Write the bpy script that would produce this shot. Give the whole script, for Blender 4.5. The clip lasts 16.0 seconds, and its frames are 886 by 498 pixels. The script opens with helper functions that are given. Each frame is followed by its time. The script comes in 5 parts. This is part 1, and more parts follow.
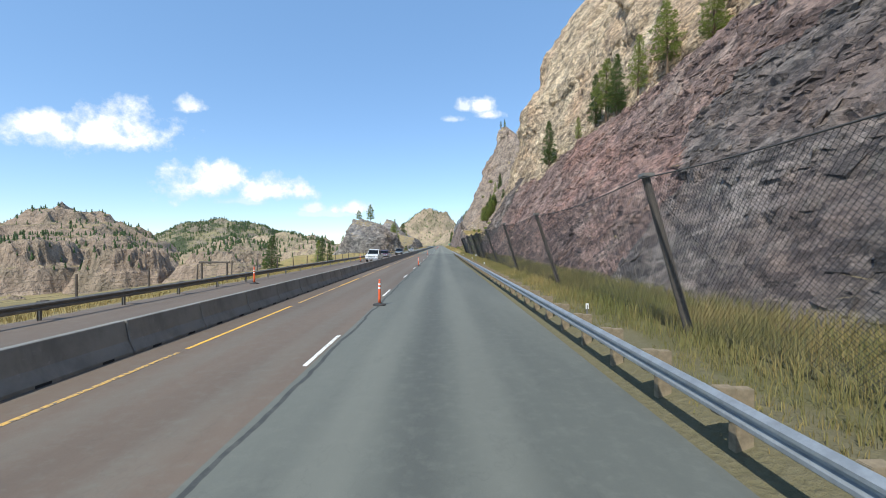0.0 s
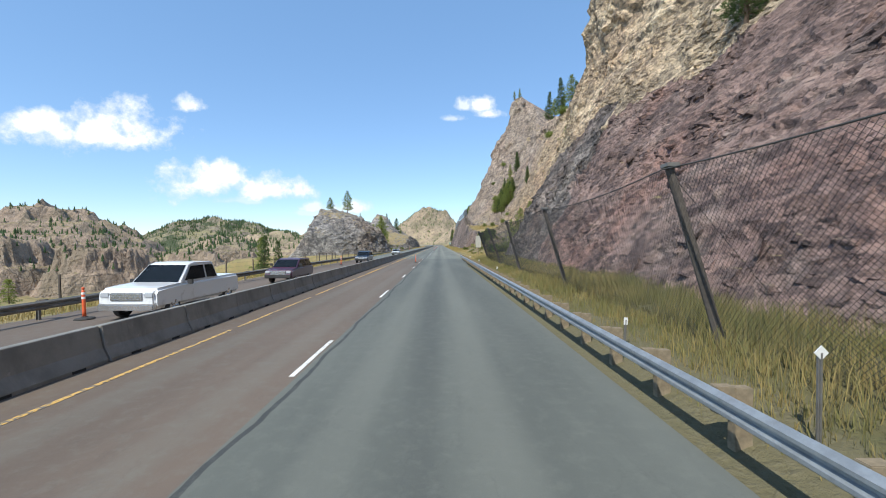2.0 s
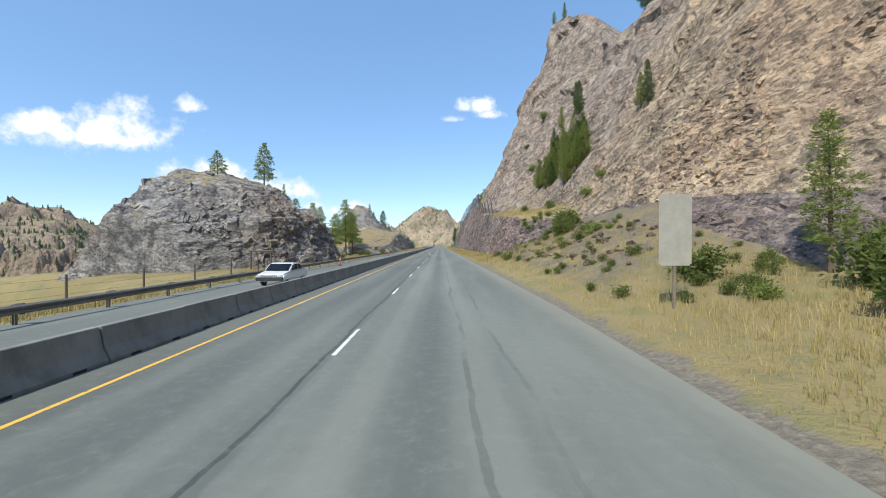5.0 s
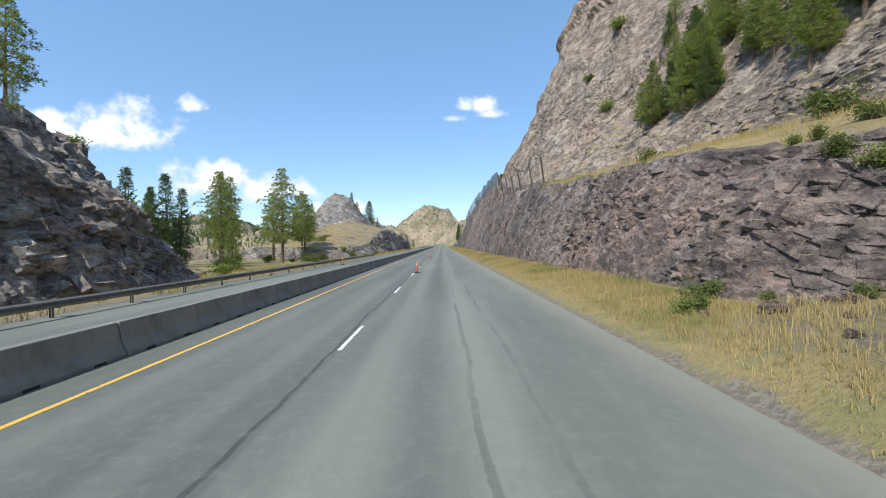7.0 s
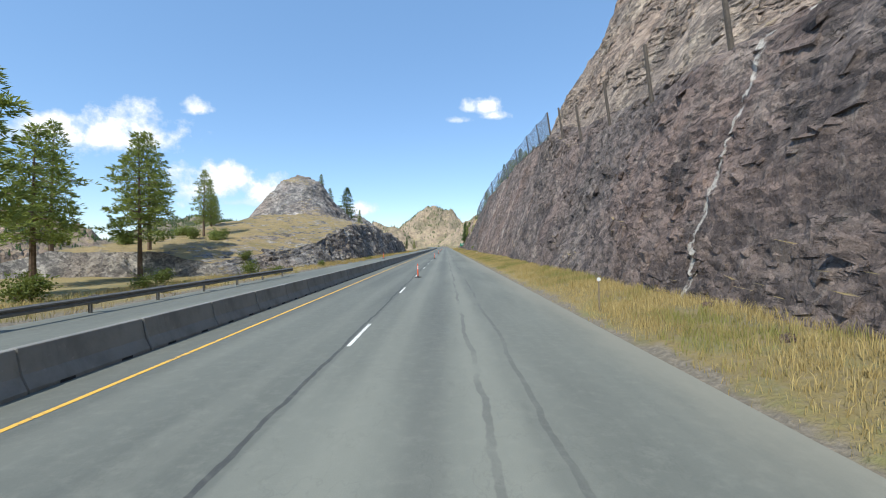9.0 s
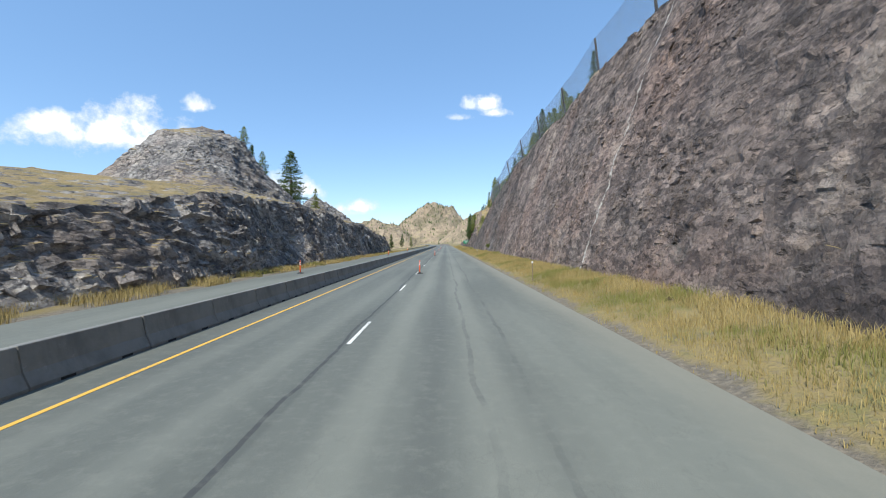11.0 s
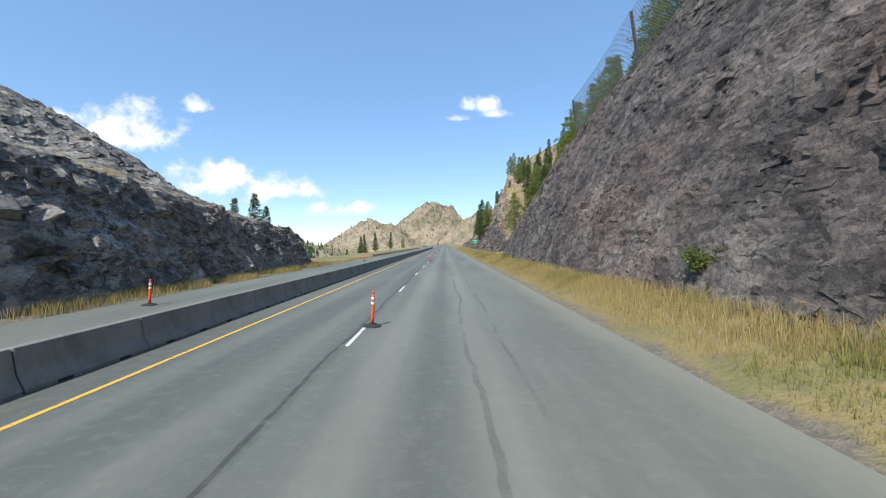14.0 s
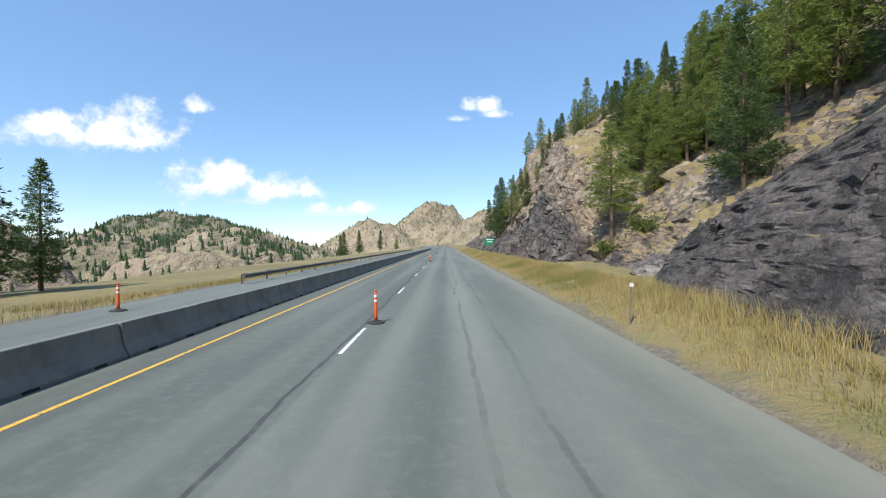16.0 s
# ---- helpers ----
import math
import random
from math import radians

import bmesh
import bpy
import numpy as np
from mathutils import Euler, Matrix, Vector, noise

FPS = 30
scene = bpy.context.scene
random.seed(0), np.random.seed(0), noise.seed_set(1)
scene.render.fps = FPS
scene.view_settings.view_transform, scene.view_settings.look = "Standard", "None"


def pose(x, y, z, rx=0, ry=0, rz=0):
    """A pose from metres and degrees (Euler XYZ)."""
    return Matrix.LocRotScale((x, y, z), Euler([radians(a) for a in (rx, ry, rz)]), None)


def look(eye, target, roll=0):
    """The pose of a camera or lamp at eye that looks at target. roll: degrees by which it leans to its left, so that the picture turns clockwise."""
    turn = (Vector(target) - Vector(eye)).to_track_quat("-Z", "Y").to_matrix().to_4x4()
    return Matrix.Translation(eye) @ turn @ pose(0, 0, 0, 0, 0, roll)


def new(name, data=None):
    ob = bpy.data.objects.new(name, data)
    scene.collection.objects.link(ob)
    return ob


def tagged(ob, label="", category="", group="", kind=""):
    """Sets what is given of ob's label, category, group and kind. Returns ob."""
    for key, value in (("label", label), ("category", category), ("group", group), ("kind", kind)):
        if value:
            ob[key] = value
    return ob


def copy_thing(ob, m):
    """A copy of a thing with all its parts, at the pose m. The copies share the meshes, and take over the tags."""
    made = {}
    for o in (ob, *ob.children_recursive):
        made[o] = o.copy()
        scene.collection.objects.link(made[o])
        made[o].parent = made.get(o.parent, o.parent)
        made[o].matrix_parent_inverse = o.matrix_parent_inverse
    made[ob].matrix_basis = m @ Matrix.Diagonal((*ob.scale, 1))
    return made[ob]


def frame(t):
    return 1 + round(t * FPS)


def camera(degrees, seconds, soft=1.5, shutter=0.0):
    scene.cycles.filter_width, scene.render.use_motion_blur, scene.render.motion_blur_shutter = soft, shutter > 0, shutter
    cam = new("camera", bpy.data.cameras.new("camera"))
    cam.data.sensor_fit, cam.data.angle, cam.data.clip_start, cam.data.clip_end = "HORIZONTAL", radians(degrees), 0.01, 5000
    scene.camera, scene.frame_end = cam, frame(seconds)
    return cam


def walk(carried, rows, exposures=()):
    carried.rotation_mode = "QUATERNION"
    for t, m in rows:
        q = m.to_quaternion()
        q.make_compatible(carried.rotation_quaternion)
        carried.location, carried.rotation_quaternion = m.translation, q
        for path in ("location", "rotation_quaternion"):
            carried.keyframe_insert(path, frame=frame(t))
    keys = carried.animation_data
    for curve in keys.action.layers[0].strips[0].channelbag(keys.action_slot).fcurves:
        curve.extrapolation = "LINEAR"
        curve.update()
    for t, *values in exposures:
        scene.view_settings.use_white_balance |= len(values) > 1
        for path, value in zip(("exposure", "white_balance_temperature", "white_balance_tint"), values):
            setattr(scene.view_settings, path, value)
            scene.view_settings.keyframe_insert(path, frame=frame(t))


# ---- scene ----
cam = camera(94.5, 16.0, 1.0)
PATH = [
    (0.0, pose(0, 0.00, 2.65, 89.42, 0, -0.36)),
    (0.5, pose(0, 12.40, 2.65, 89.27, 0, -0.34)),
    (1.0, pose(0, 24.80, 2.65, 89.26, 0, -0.33)),
    (1.5, pose(0, 37.19, 2.65, 89.24, 0, -0.34)),
    (2.0, pose(0, 49.53, 2.65, 89.31, 0, -0.43)),
    (2.5, pose(0, 61.84, 2.65, 89.33, 0, -0.47)),
    (3.0, pose(0, 74.11, 2.65, 89.34, 0, -0.33)),
    (3.5, pose(0, 86.35, 2.65, 89.30, 0, -0.30)),
    (4.0, pose(0, 98.54, 2.65, 89.48, 0, -0.31)),
    (6.5, pose(0, 158.97, 2.65, 89.27, 0, -0.45)),
    (7.0, pose(0, 171.10, 2.65, 89.33, 0, -0.18)),
    (7.5, pose(0, 183.22, 2.65, 89.45, 0, -0.04)),
    (8.0, pose(0, 195.28, 2.65, 89.35, 0, 0.19)),
    (8.5, pose(0, 207.28, 2.65, 89.42, 0, 0.26)),
    (9.0, pose(0, 219.30, 2.65, 89.54, 0, 0.35)),
    (11.5, pose(0, 280.30, 2.65, 89.15, 0, 0.44)),
    (12.0, pose(0, 292.42, 2.65, 89.25, 0, 0.51)),
    (12.5, pose(0, 304.58, 2.65, 89.21, 0, 0.51)),
    (13.0, pose(0, 316.80, 2.65, 89.13, 0, 0.39)),
    (13.5, pose(0, 329.07, 2.65, 89.19, 0, 0.20)),
    (14.0, pose(0, 341.38, 2.65, 89.31, 0, 0.32)),
    (14.5, pose(0, 353.71, 2.65, 89.28, 0, 0.36)),
    (15.0, pose(0, 366.09, 2.65, 89.24, 0, 0.34)),
    (15.5, pose(0, 378.48, 2.65, 89.30, 0, 0.33)),
    (16.0, pose(0, 390.86, 2.65, 89.36, 0, 0.38)),
]
walk(cam, PATH, [(0, 0.64, 6450, 6), (16, 0.64, 6450, 6)])

# ---- world and sun ----
SUN_TO = Vector((-0.31, -0.56, 0.77)).normalized()
world = bpy.data.worlds.new("sky")
scene.world = world
world.use_nodes = True


def build_sky():
    nt = world.node_tree
    nt.nodes.clear()
    out = nt.nodes.new("ShaderNodeOutputWorld")
    bg = nt.nodes.new("ShaderNodeBackground")
    sky = nt.nodes.new("ShaderNodeTexSky")
    sky.sky_type = "NISHITA"
    sky.sun_disc = False
    sky.sun_elevation = math.asin(SUN_TO.z)
    sky.sun_rotation = math.atan2(SUN_TO.x, SUN_TO.y)
    sky.altitude = 1100
    sky.air_density, sky.dust_density, sky.ozone_density = 1.0, 0.1, 1.8
    bg.inputs["Strength"].default_value = 0.15
    geo = nt.nodes.new("ShaderNodeTexCoord")
    sep = nt.nodes.new("ShaderNodeSeparateXYZ")
    nt.links.new(geo.outputs["Generated"], sep.inputs[0])

    def m(op, a, b=None, clamp=False):
        n = nt.nodes.new("ShaderNodeMath")
        n.operation, n.use_clamp = op, clamp
        for i, v in enumerate((a, b)):
            if v is None:
                continue
            if isinstance(v, (int, float)):
                n.inputs[i].default_value = v
            else:
                nt.links.new(v, n.inputs[i])
        return n.outputs[0]

    # cloud masks: soft ellipses on the tangent plane ahead, frayed by noise
    ahead = m("MAXIMUM", sep.outputs["Y"], 0.05)
    u, v = m("DIVIDE", sep.outputs["X"], ahead), m("DIVIDE", sep.outputs["Z"], ahead)
    noise_a = nt.nodes.new("ShaderNodeTexNoise")
    noise_a.inputs["Scale"].default_value, noise_a.inputs["Detail"].default_value = 19.0, 10.0
    noise_a.inputs["Roughness"].default_value = 0.62
    nt.links.new(geo.outputs["Generated"], noise_a.inputs["Vector"])
    frayed = m("MULTIPLY", m("SUBTRACT", noise_a.outputs["Fac"], 0.5), 3.0)
    total = None
    for cu, cv, ru, rv, dens in CLOUDS:
        du = m("DIVIDE", m("SUBTRACT", u, cu), ru)
        dv0 = m("SUBTRACT", v, cv)
        # flat undersides: the lower half is squeezed
        below = m("LESS_THAN", dv0, 0.0)
        dv = m("DIVIDE", dv0, m("SUBTRACT", rv, m("MULTIPLY", below, rv * 0.45)))
        r2 = m("ADD", m("MULTIPLY", du, du), m("MULTIPLY", dv, dv))
        body = m("ADD", m("SUBTRACT", 1.15, m("SQRT", r2)), frayed)
        one = m("MULTIPLY", m("MULTIPLY", body, 1.45, clamp=True), dens)
        total = one if total is None else m("MAXIMUM", total, one)
    front = m("GREATER_THAN", sep.outputs["Y"], 0.1)
    total = m("MULTIPLY", total, front)
    tint = nt.nodes.new("ShaderNodeMix")
    tint.data_type = "RGBA"
    nt.links.new(total, tint.inputs["Factor"])
    # clear mountain air: the sky's own blue evens out the pale rim
    clear = nt.nodes.new("ShaderNodeMix")
    clear.data_type = "RGBA"
    clear.inputs["Factor"].default_value = 0.5
    nt.links.new(sky.outputs[0], clear.inputs["A"])
    clear.inputs["B"].default_value = (0.95, 1.92, 3.65, 1.0)
    nt.links.new(clear.outputs["Result"], tint.inputs["A"])
    # bright tops, bluish thin and lower parts
    billow = nt.nodes.new("ShaderNodeMix")
    billow.data_type = "RGBA"
    nt.links.new(m("MULTIPLY", total, m("ADD", noise_a.outputs["Fac"], 0.45), clamp=True), billow.inputs["Factor"])
    billow.inputs["A"].default_value, billow.inputs["B"].default_value = CLOUD_SHADE, CLOUD_COLOUR
    nt.links.new(billow.outputs["Result"], tint.inputs["B"])
    nt.links.new(tint.outputs["Result"], bg.inputs["Color"])
    nt.links.new(bg.outputs[0], out.inputs["Surface"])


CLOUD_COLOUR, CLOUD_SHADE = (5.0, 5.05, 5.15, 1.0), (3.1, 3.6, 4.4, 1.0)
# across, up, half width, half height, density
CLOUDS = (
    (-0.84, 0.26, 0.20, 0.075, 1.0), (-0.97, 0.285, 0.10, 0.05, 0.95), (-0.76, 0.285, 0.09, 0.06, 1.0), (-0.61, 0.335, 0.04, 0.028, 0.9),
    (-0.57, 0.14, 0.12, 0.062, 1.0), (-0.41, 0.125, 0.105, 0.042, 0.95), (-0.53, 0.16, 0.07, 0.045, 1.0), (-0.21, 0.088, 0.06, 0.022, 0.85),
    (-0.31, 0.088, 0.035, 0.016, 0.75), (0.055, 0.335, 0.026, 0.02, 0.8), (0.11, 0.335, 0.036, 0.028, 0.95), (0.125, 0.315, 0.034, 0.02, 0.95),
    (0.03, 0.305, 0.034, 0.012, 0.65), (-0.28, 0.075, 0.10, 0.012, 0.5), (-0.49, 0.105, 0.09, 0.016, 0.5),
)
build_sky()
sun = new("sun", bpy.data.lights.new("sun", "SUN"))
sun.data.energy, sun.data.angle, sun.data.color = 3.4, radians(0.55), (1.0, 0.95, 0.87)
sun.matrix_world = look(SUN_TO * 100, (0, 0, 0))
tagged(sun, "bright afternoon sun", "sun", kind="structure")

# ---- materials ----
def material(name):
    mat = bpy.data.materials.new(name)
    mat.use_nodes = True
    nt = mat.node_tree
    return mat, nt, nt.nodes["Principled BSDF"]


class Graph:
    """Short calls for shader nodes."""

    def __init__(self, nt, scale_from="Object"):
        self.nt = nt
        self.co = nt.nodes.new("ShaderNodeTexCoord").outputs[scale_from]

    def put(self, node, socket, v):
        if isinstance(v, (int, float)):
            node.inputs[socket].default_value = v
        elif isinstance(v, tuple):
            node.inputs[socket].default_value = v if len(v) != 3 else (*v, 1.0)
        else:
            self.nt.links.new(v, node.inputs[socket])

    def stretch(self, sx, sy, sz):
        n = self.nt.nodes.new("ShaderNodeMapping")
        n.inputs["Scale"].default_value = (sx, sy, sz)
        self.nt.links.new(self.co, n.inputs["Vector"])
        return n.outputs[0]

    def warp(self, amount, scale, stretch):
        """The coordinates, shaken by noise and stretched, to break up regular cells."""
        n = self.nt.nodes.new("ShaderNodeTexNoise")
        n.inputs["Scale"].default_value, n.inputs["Detail"].default_value = scale, 4.0
        self.nt.links.new(self.co, n.inputs["Vector"])
        v = self.nt.nodes.new("ShaderNodeVectorMath")
        v.operation = "MULTIPLY_ADD"
        v.inputs[1].default_value = (amount * 2,) * 3
        self.nt.links.new(n.outputs["Color"], v.inputs[0])
        self.nt.links.new(self.co, v.inputs[2])
        m = self.nt.nodes.new("ShaderNodeMapping")
        m.inputs["Scale"].default_value = stretch
        self.nt.links.new(v.outputs[0], m.inputs["Vector"])
        return m.outputs[0]

    def noise(self, scale, detail=5.0, rough=0.6, co=None):
        n = self.nt.nodes.new("ShaderNodeTexNoise")
        n.inputs["Scale"].default_value, n.inputs["Detail"].default_value, n.inputs["Roughness"].default_value = scale, detail, rough
        self.nt.links.new(co or self.co, n.inputs["Vector"])
        return n.outputs["Fac"]

    def voronoi(self, scale, feature="F1", out="Distance", co=None):
        n = self.nt.nodes.new("ShaderNodeTexVoronoi")
        n.feature = feature
        n.inputs["Scale"].default_value = scale
        self.nt.links.new(co or self.co, n.inputs["Vector"])
        return n.outputs[out]

    def math(self, op, a, b=0.0, clamp=False):
        n = self.nt.nodes.new("ShaderNodeMath")
        n.operation, n.use_clamp = op, clamp
        self.put(n, 0, a), self.put(n, 1, b)
        return n.outputs[0]

    def ramp(self, v, lo, hi):
        n = self.nt.nodes.new("ShaderNodeMapRange")
        n.interpolation_type = "SMOOTHSTEP"
        self.put(n, "Value", v), self.put(n, "From Min", lo), self.put(n, "From Max", hi)
        return n.outputs[0]

    def mix(self, f, a, b, kind="MIX"):
        n = self.nt.nodes.new("ShaderNodeMix")
        n.data_type, n.blend_type = "RGBA", kind
        self.put(n, "Factor", f), self.put(n, "A", a), self.put(n, "B", b)
        return n.outputs["Result"]

    def axis(self, k):
        n = self.nt.nodes.new("ShaderNodeSeparateXYZ")
        self.nt.links.new(self.co, n.inputs[0])
        return n.outputs[k]

    def attribute(self, name):
        n = self.nt.nodes.new("ShaderNodeAttribute")
        n.attribute_name = name
        return n.outputs["Fac"]

    def island(self):
        return self.nt.nodes.new("ShaderNodeNewGeometry").outputs["Random Per Island"]

    def one(self):
        return self.nt.nodes.new("ShaderNodeObjectInfo").outputs["Random"]

    def slope(self):
        g = self.nt.nodes.new("ShaderNodeNewGeometry")
        n = self.nt.nodes.new("ShaderNodeSeparateXYZ")
        self.nt.links.new(g.outputs["Normal"], n.inputs[0])
        return n.outputs["Z"]

    def bump(self, bsdf, height, strength, distance):
        n = self.nt.nodes.new("ShaderNodeBump")
        n.inputs["Strength"].default_value, n.inputs["Distance"].default_value = strength, distance
        self.nt.links.new(height, n.inputs["Height"])
        self.nt.links.new(n.outputs[0], bsdf.inputs["Normal"])


def plain(name, colour, rough=0.6, metal=0.0, grain=8.0, vary=0.25, bump=0.0):
    """A worn, slightly uneven surface of one colour."""
    mat, nt, b = material(name)
    g = Graph(nt)
    n = g.math("ADD", g.math("MULTIPLY", g.noise(grain, 6), 0.6), g.math("MULTIPLY", g.noise(grain * 0.12, 3), 0.5))
    dark = tuple(c * (1 - vary) for c in colour)
    lite = tuple(min(1.0, c * (1 + vary)) for c in colour)
    g.put(b, "Base Color", g.mix(g.ramp(n, 0.3, 0.8), dark, lite))
    b.inputs["Roughness"].default_value, b.inputs["Metallic"].default_value = rough, metal
    if bump:
        g.bump(b, g.noise(grain * 3, 4), 0.5, bump)
    return mat


def rock_material(name, dark, mid, pale, rust, bands=0.35, turf=0.80, veins=(), drilled=0.35, shift=None):
    """Blasted rock: weather bands down the face, blotches of differing stone, splintered chips; soil and dry grass on its ledges.
    drilled: how strongly the upright drill marks and wash streaks show."""
    mat, nt, b = material(name)
    g = Graph(nt)
    big, med, fine = g.noise(0.07, 4, 0.55), g.noise(0.6, 7, 0.68), g.noise(5.0, 8, 0.72)
    tone = g.math("ADD", g.math("MULTIPLY", med, 0.8), g.math("MULTIPLY", g.noise(0.22, 5, 0.6), 0.3))
    col = g.mix(g.ramp(tone, 0.36, 0.70), dark, mid)
    col = g.mix(g.math("MULTIPLY", g.ramp(big, 0.45, 0.68), 0.7), col, rust)
    col = g.mix(g.math("MULTIPLY", g.ramp(g.noise(0.18, 6, 0.65), 0.50, 0.74), 0.7), col, pale)
    # upright bands: dark wash streaks and paler scraped ones, ragged at their edges
    wash = g.noise(0.42, 5, 0.62, g.warp(0.3, 0.5, (1.0, 1.0, 0.045)))
    col = g.mix(g.math("MULTIPLY", g.ramp(wash, 0.52, 0.68), bands), col, tuple(c * 1.15 for c in dark))
    scrape = g.noise(1.3, 5, 0.66, g.warp(0.25, 0.9, (1.0, 1.0, 0.08)))
    col = g.mix(g.math("MULTIPLY", g.ramp(scrape, 0.56, 0.74), bands * 0.55), col, pale)

    def chips(scale, shake, stretch):
        """Splinters, each with its own tone and height."""
        n = nt.nodes.new("ShaderNodeSeparateColor")
        nt.links.new(g.voronoi(scale, out="Color", co=g.warp(shake, scale * 1.5, stretch)), n.inputs[0])
        return n.outputs[0]

    slab, chip, grit = chips(0.8, 0.5, (1.0, 0.7, 1.3)), chips(2.6, 0.22, (1.0, 0.62, 1.7)), chips(7.0, 0.1, (1.0, 0.7, 1.5))
    tones = g.math("ADD", g.math("MULTIPLY", slab, 0.35), g.math("ADD", g.math("MULTIPLY", chip, 0.4), g.math("MULTIPLY", grit, 0.25)))
    col = g.mix(1.0, col, g.mix(g.ramp(tones, 0.2, 0.8), (0.52, 0.52, 0.54), (1.46, 1.45, 1.41)), "MULTIPLY")
    # short open cracks under overhanging splinters, in patches, their shade painted into the colour
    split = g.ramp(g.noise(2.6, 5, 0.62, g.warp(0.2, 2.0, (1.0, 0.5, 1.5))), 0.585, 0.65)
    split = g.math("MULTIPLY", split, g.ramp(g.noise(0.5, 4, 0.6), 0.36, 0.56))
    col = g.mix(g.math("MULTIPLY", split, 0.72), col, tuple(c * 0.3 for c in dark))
    col = g.mix(g.math("MULTIPLY", g.ramp(fine, 0.35, 0.7), 0.35), col, pale, "MULTIPLY")
    lichen = g.math("MULTIPLY", g.ramp(g.noise(0.33, 6, 0.7), 0.60, 0.72), g.ramp(fine, 0.42, 0.62))
    col = g.mix(g.math("MULTIPLY", lichen, 0.35), col, (0.22, 0.23, 0.19))
    for vein in veins:
        # a pale quartz vein running up the face
        y = g.math("ADD", g.axis("Y"), g.math("MULTIPLY", g.math("SUBTRACT", g.noise(0.9, 5, 0.7), 0.5), 1.3))
        line = g.ramp(g.math("ABSOLUTE", g.math("SUBTRACT", y, vein)), 0.17, 0.06)
        col = g.mix(g.math("MULTIPLY", g.math("MULTIPLY", line, g.ramp(g.noise(1.6, 3), 0.36, 0.52)), 0.85), col, (0.62, 0.58, 0.52))
    col = g.mix(1.0, col, g.mix(g.island(), (0.80, 0.80, 0.81), (1.20, 1.19, 1.17)), "MULTIPLY")
    if shift:
        # the stone changes its tint along the cliff
        near, far, tint = shift
        col = g.mix(g.ramp(g.math("ADD", g.axis("Y"), g.math("MULTIPLY", big, 20.0)), far + 10, near + 10), col, g.mix(1.0, col, tint, "MULTIPLY"))
    ledge = g.math("ADD", g.slope(), g.math("MULTIPLY", g.math("SUBTRACT", med, 0.5), 0.5))
    grass = g.mix(g.ramp(g.noise(0.35, 4), 0.4, 0.65), (0.40, 0.295, 0.135), (0.30, 0.235, 0.10))
    col = g.mix(g.ramp(ledge, turf, turf + 0.09), col, grass)
    g.put(b, "Base Color", col)
    b.inputs["Roughness"].default_value = 0.92
    h = g.math("ADD", g.math("ADD", g.math("MULTIPLY", slab, 0.50), g.math("MULTIPLY", chip, 0.42)), g.math("ADD", g.math("MULTIPLY", med, 0.75), g.math("MULTIPLY", fine, 0.4)))
    h = g.math("ADD", h, g.math("ADD", g.math("MULTIPLY", grit, 0.17), g.math("MULTIPLY", split, -0.45)))
    h = g.math("ADD", h, g.math("MULTIPLY", scrape, drilled))
    g.bump(b, h, 1.0, 0.45)
    return mat


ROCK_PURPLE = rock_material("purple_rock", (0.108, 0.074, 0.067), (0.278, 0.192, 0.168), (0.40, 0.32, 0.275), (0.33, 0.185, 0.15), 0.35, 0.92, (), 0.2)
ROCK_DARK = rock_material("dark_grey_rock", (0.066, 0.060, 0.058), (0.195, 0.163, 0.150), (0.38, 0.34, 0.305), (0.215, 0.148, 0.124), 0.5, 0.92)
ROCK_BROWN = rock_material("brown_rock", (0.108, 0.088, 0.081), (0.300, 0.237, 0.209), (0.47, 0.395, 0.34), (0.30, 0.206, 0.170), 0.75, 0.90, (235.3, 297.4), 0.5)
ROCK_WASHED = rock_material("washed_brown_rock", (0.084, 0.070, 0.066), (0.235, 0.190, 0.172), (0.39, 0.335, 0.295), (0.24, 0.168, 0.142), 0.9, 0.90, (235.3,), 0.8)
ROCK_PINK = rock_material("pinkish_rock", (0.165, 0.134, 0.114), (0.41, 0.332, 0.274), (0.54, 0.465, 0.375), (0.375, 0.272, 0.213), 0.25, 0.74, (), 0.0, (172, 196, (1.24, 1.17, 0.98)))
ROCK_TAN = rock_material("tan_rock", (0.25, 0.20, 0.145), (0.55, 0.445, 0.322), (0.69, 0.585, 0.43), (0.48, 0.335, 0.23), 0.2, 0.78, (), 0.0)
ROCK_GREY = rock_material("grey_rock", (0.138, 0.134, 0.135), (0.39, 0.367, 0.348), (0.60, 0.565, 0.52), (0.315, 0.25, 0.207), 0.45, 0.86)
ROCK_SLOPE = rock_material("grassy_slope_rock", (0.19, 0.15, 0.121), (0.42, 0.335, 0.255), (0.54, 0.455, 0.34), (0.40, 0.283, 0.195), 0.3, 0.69)


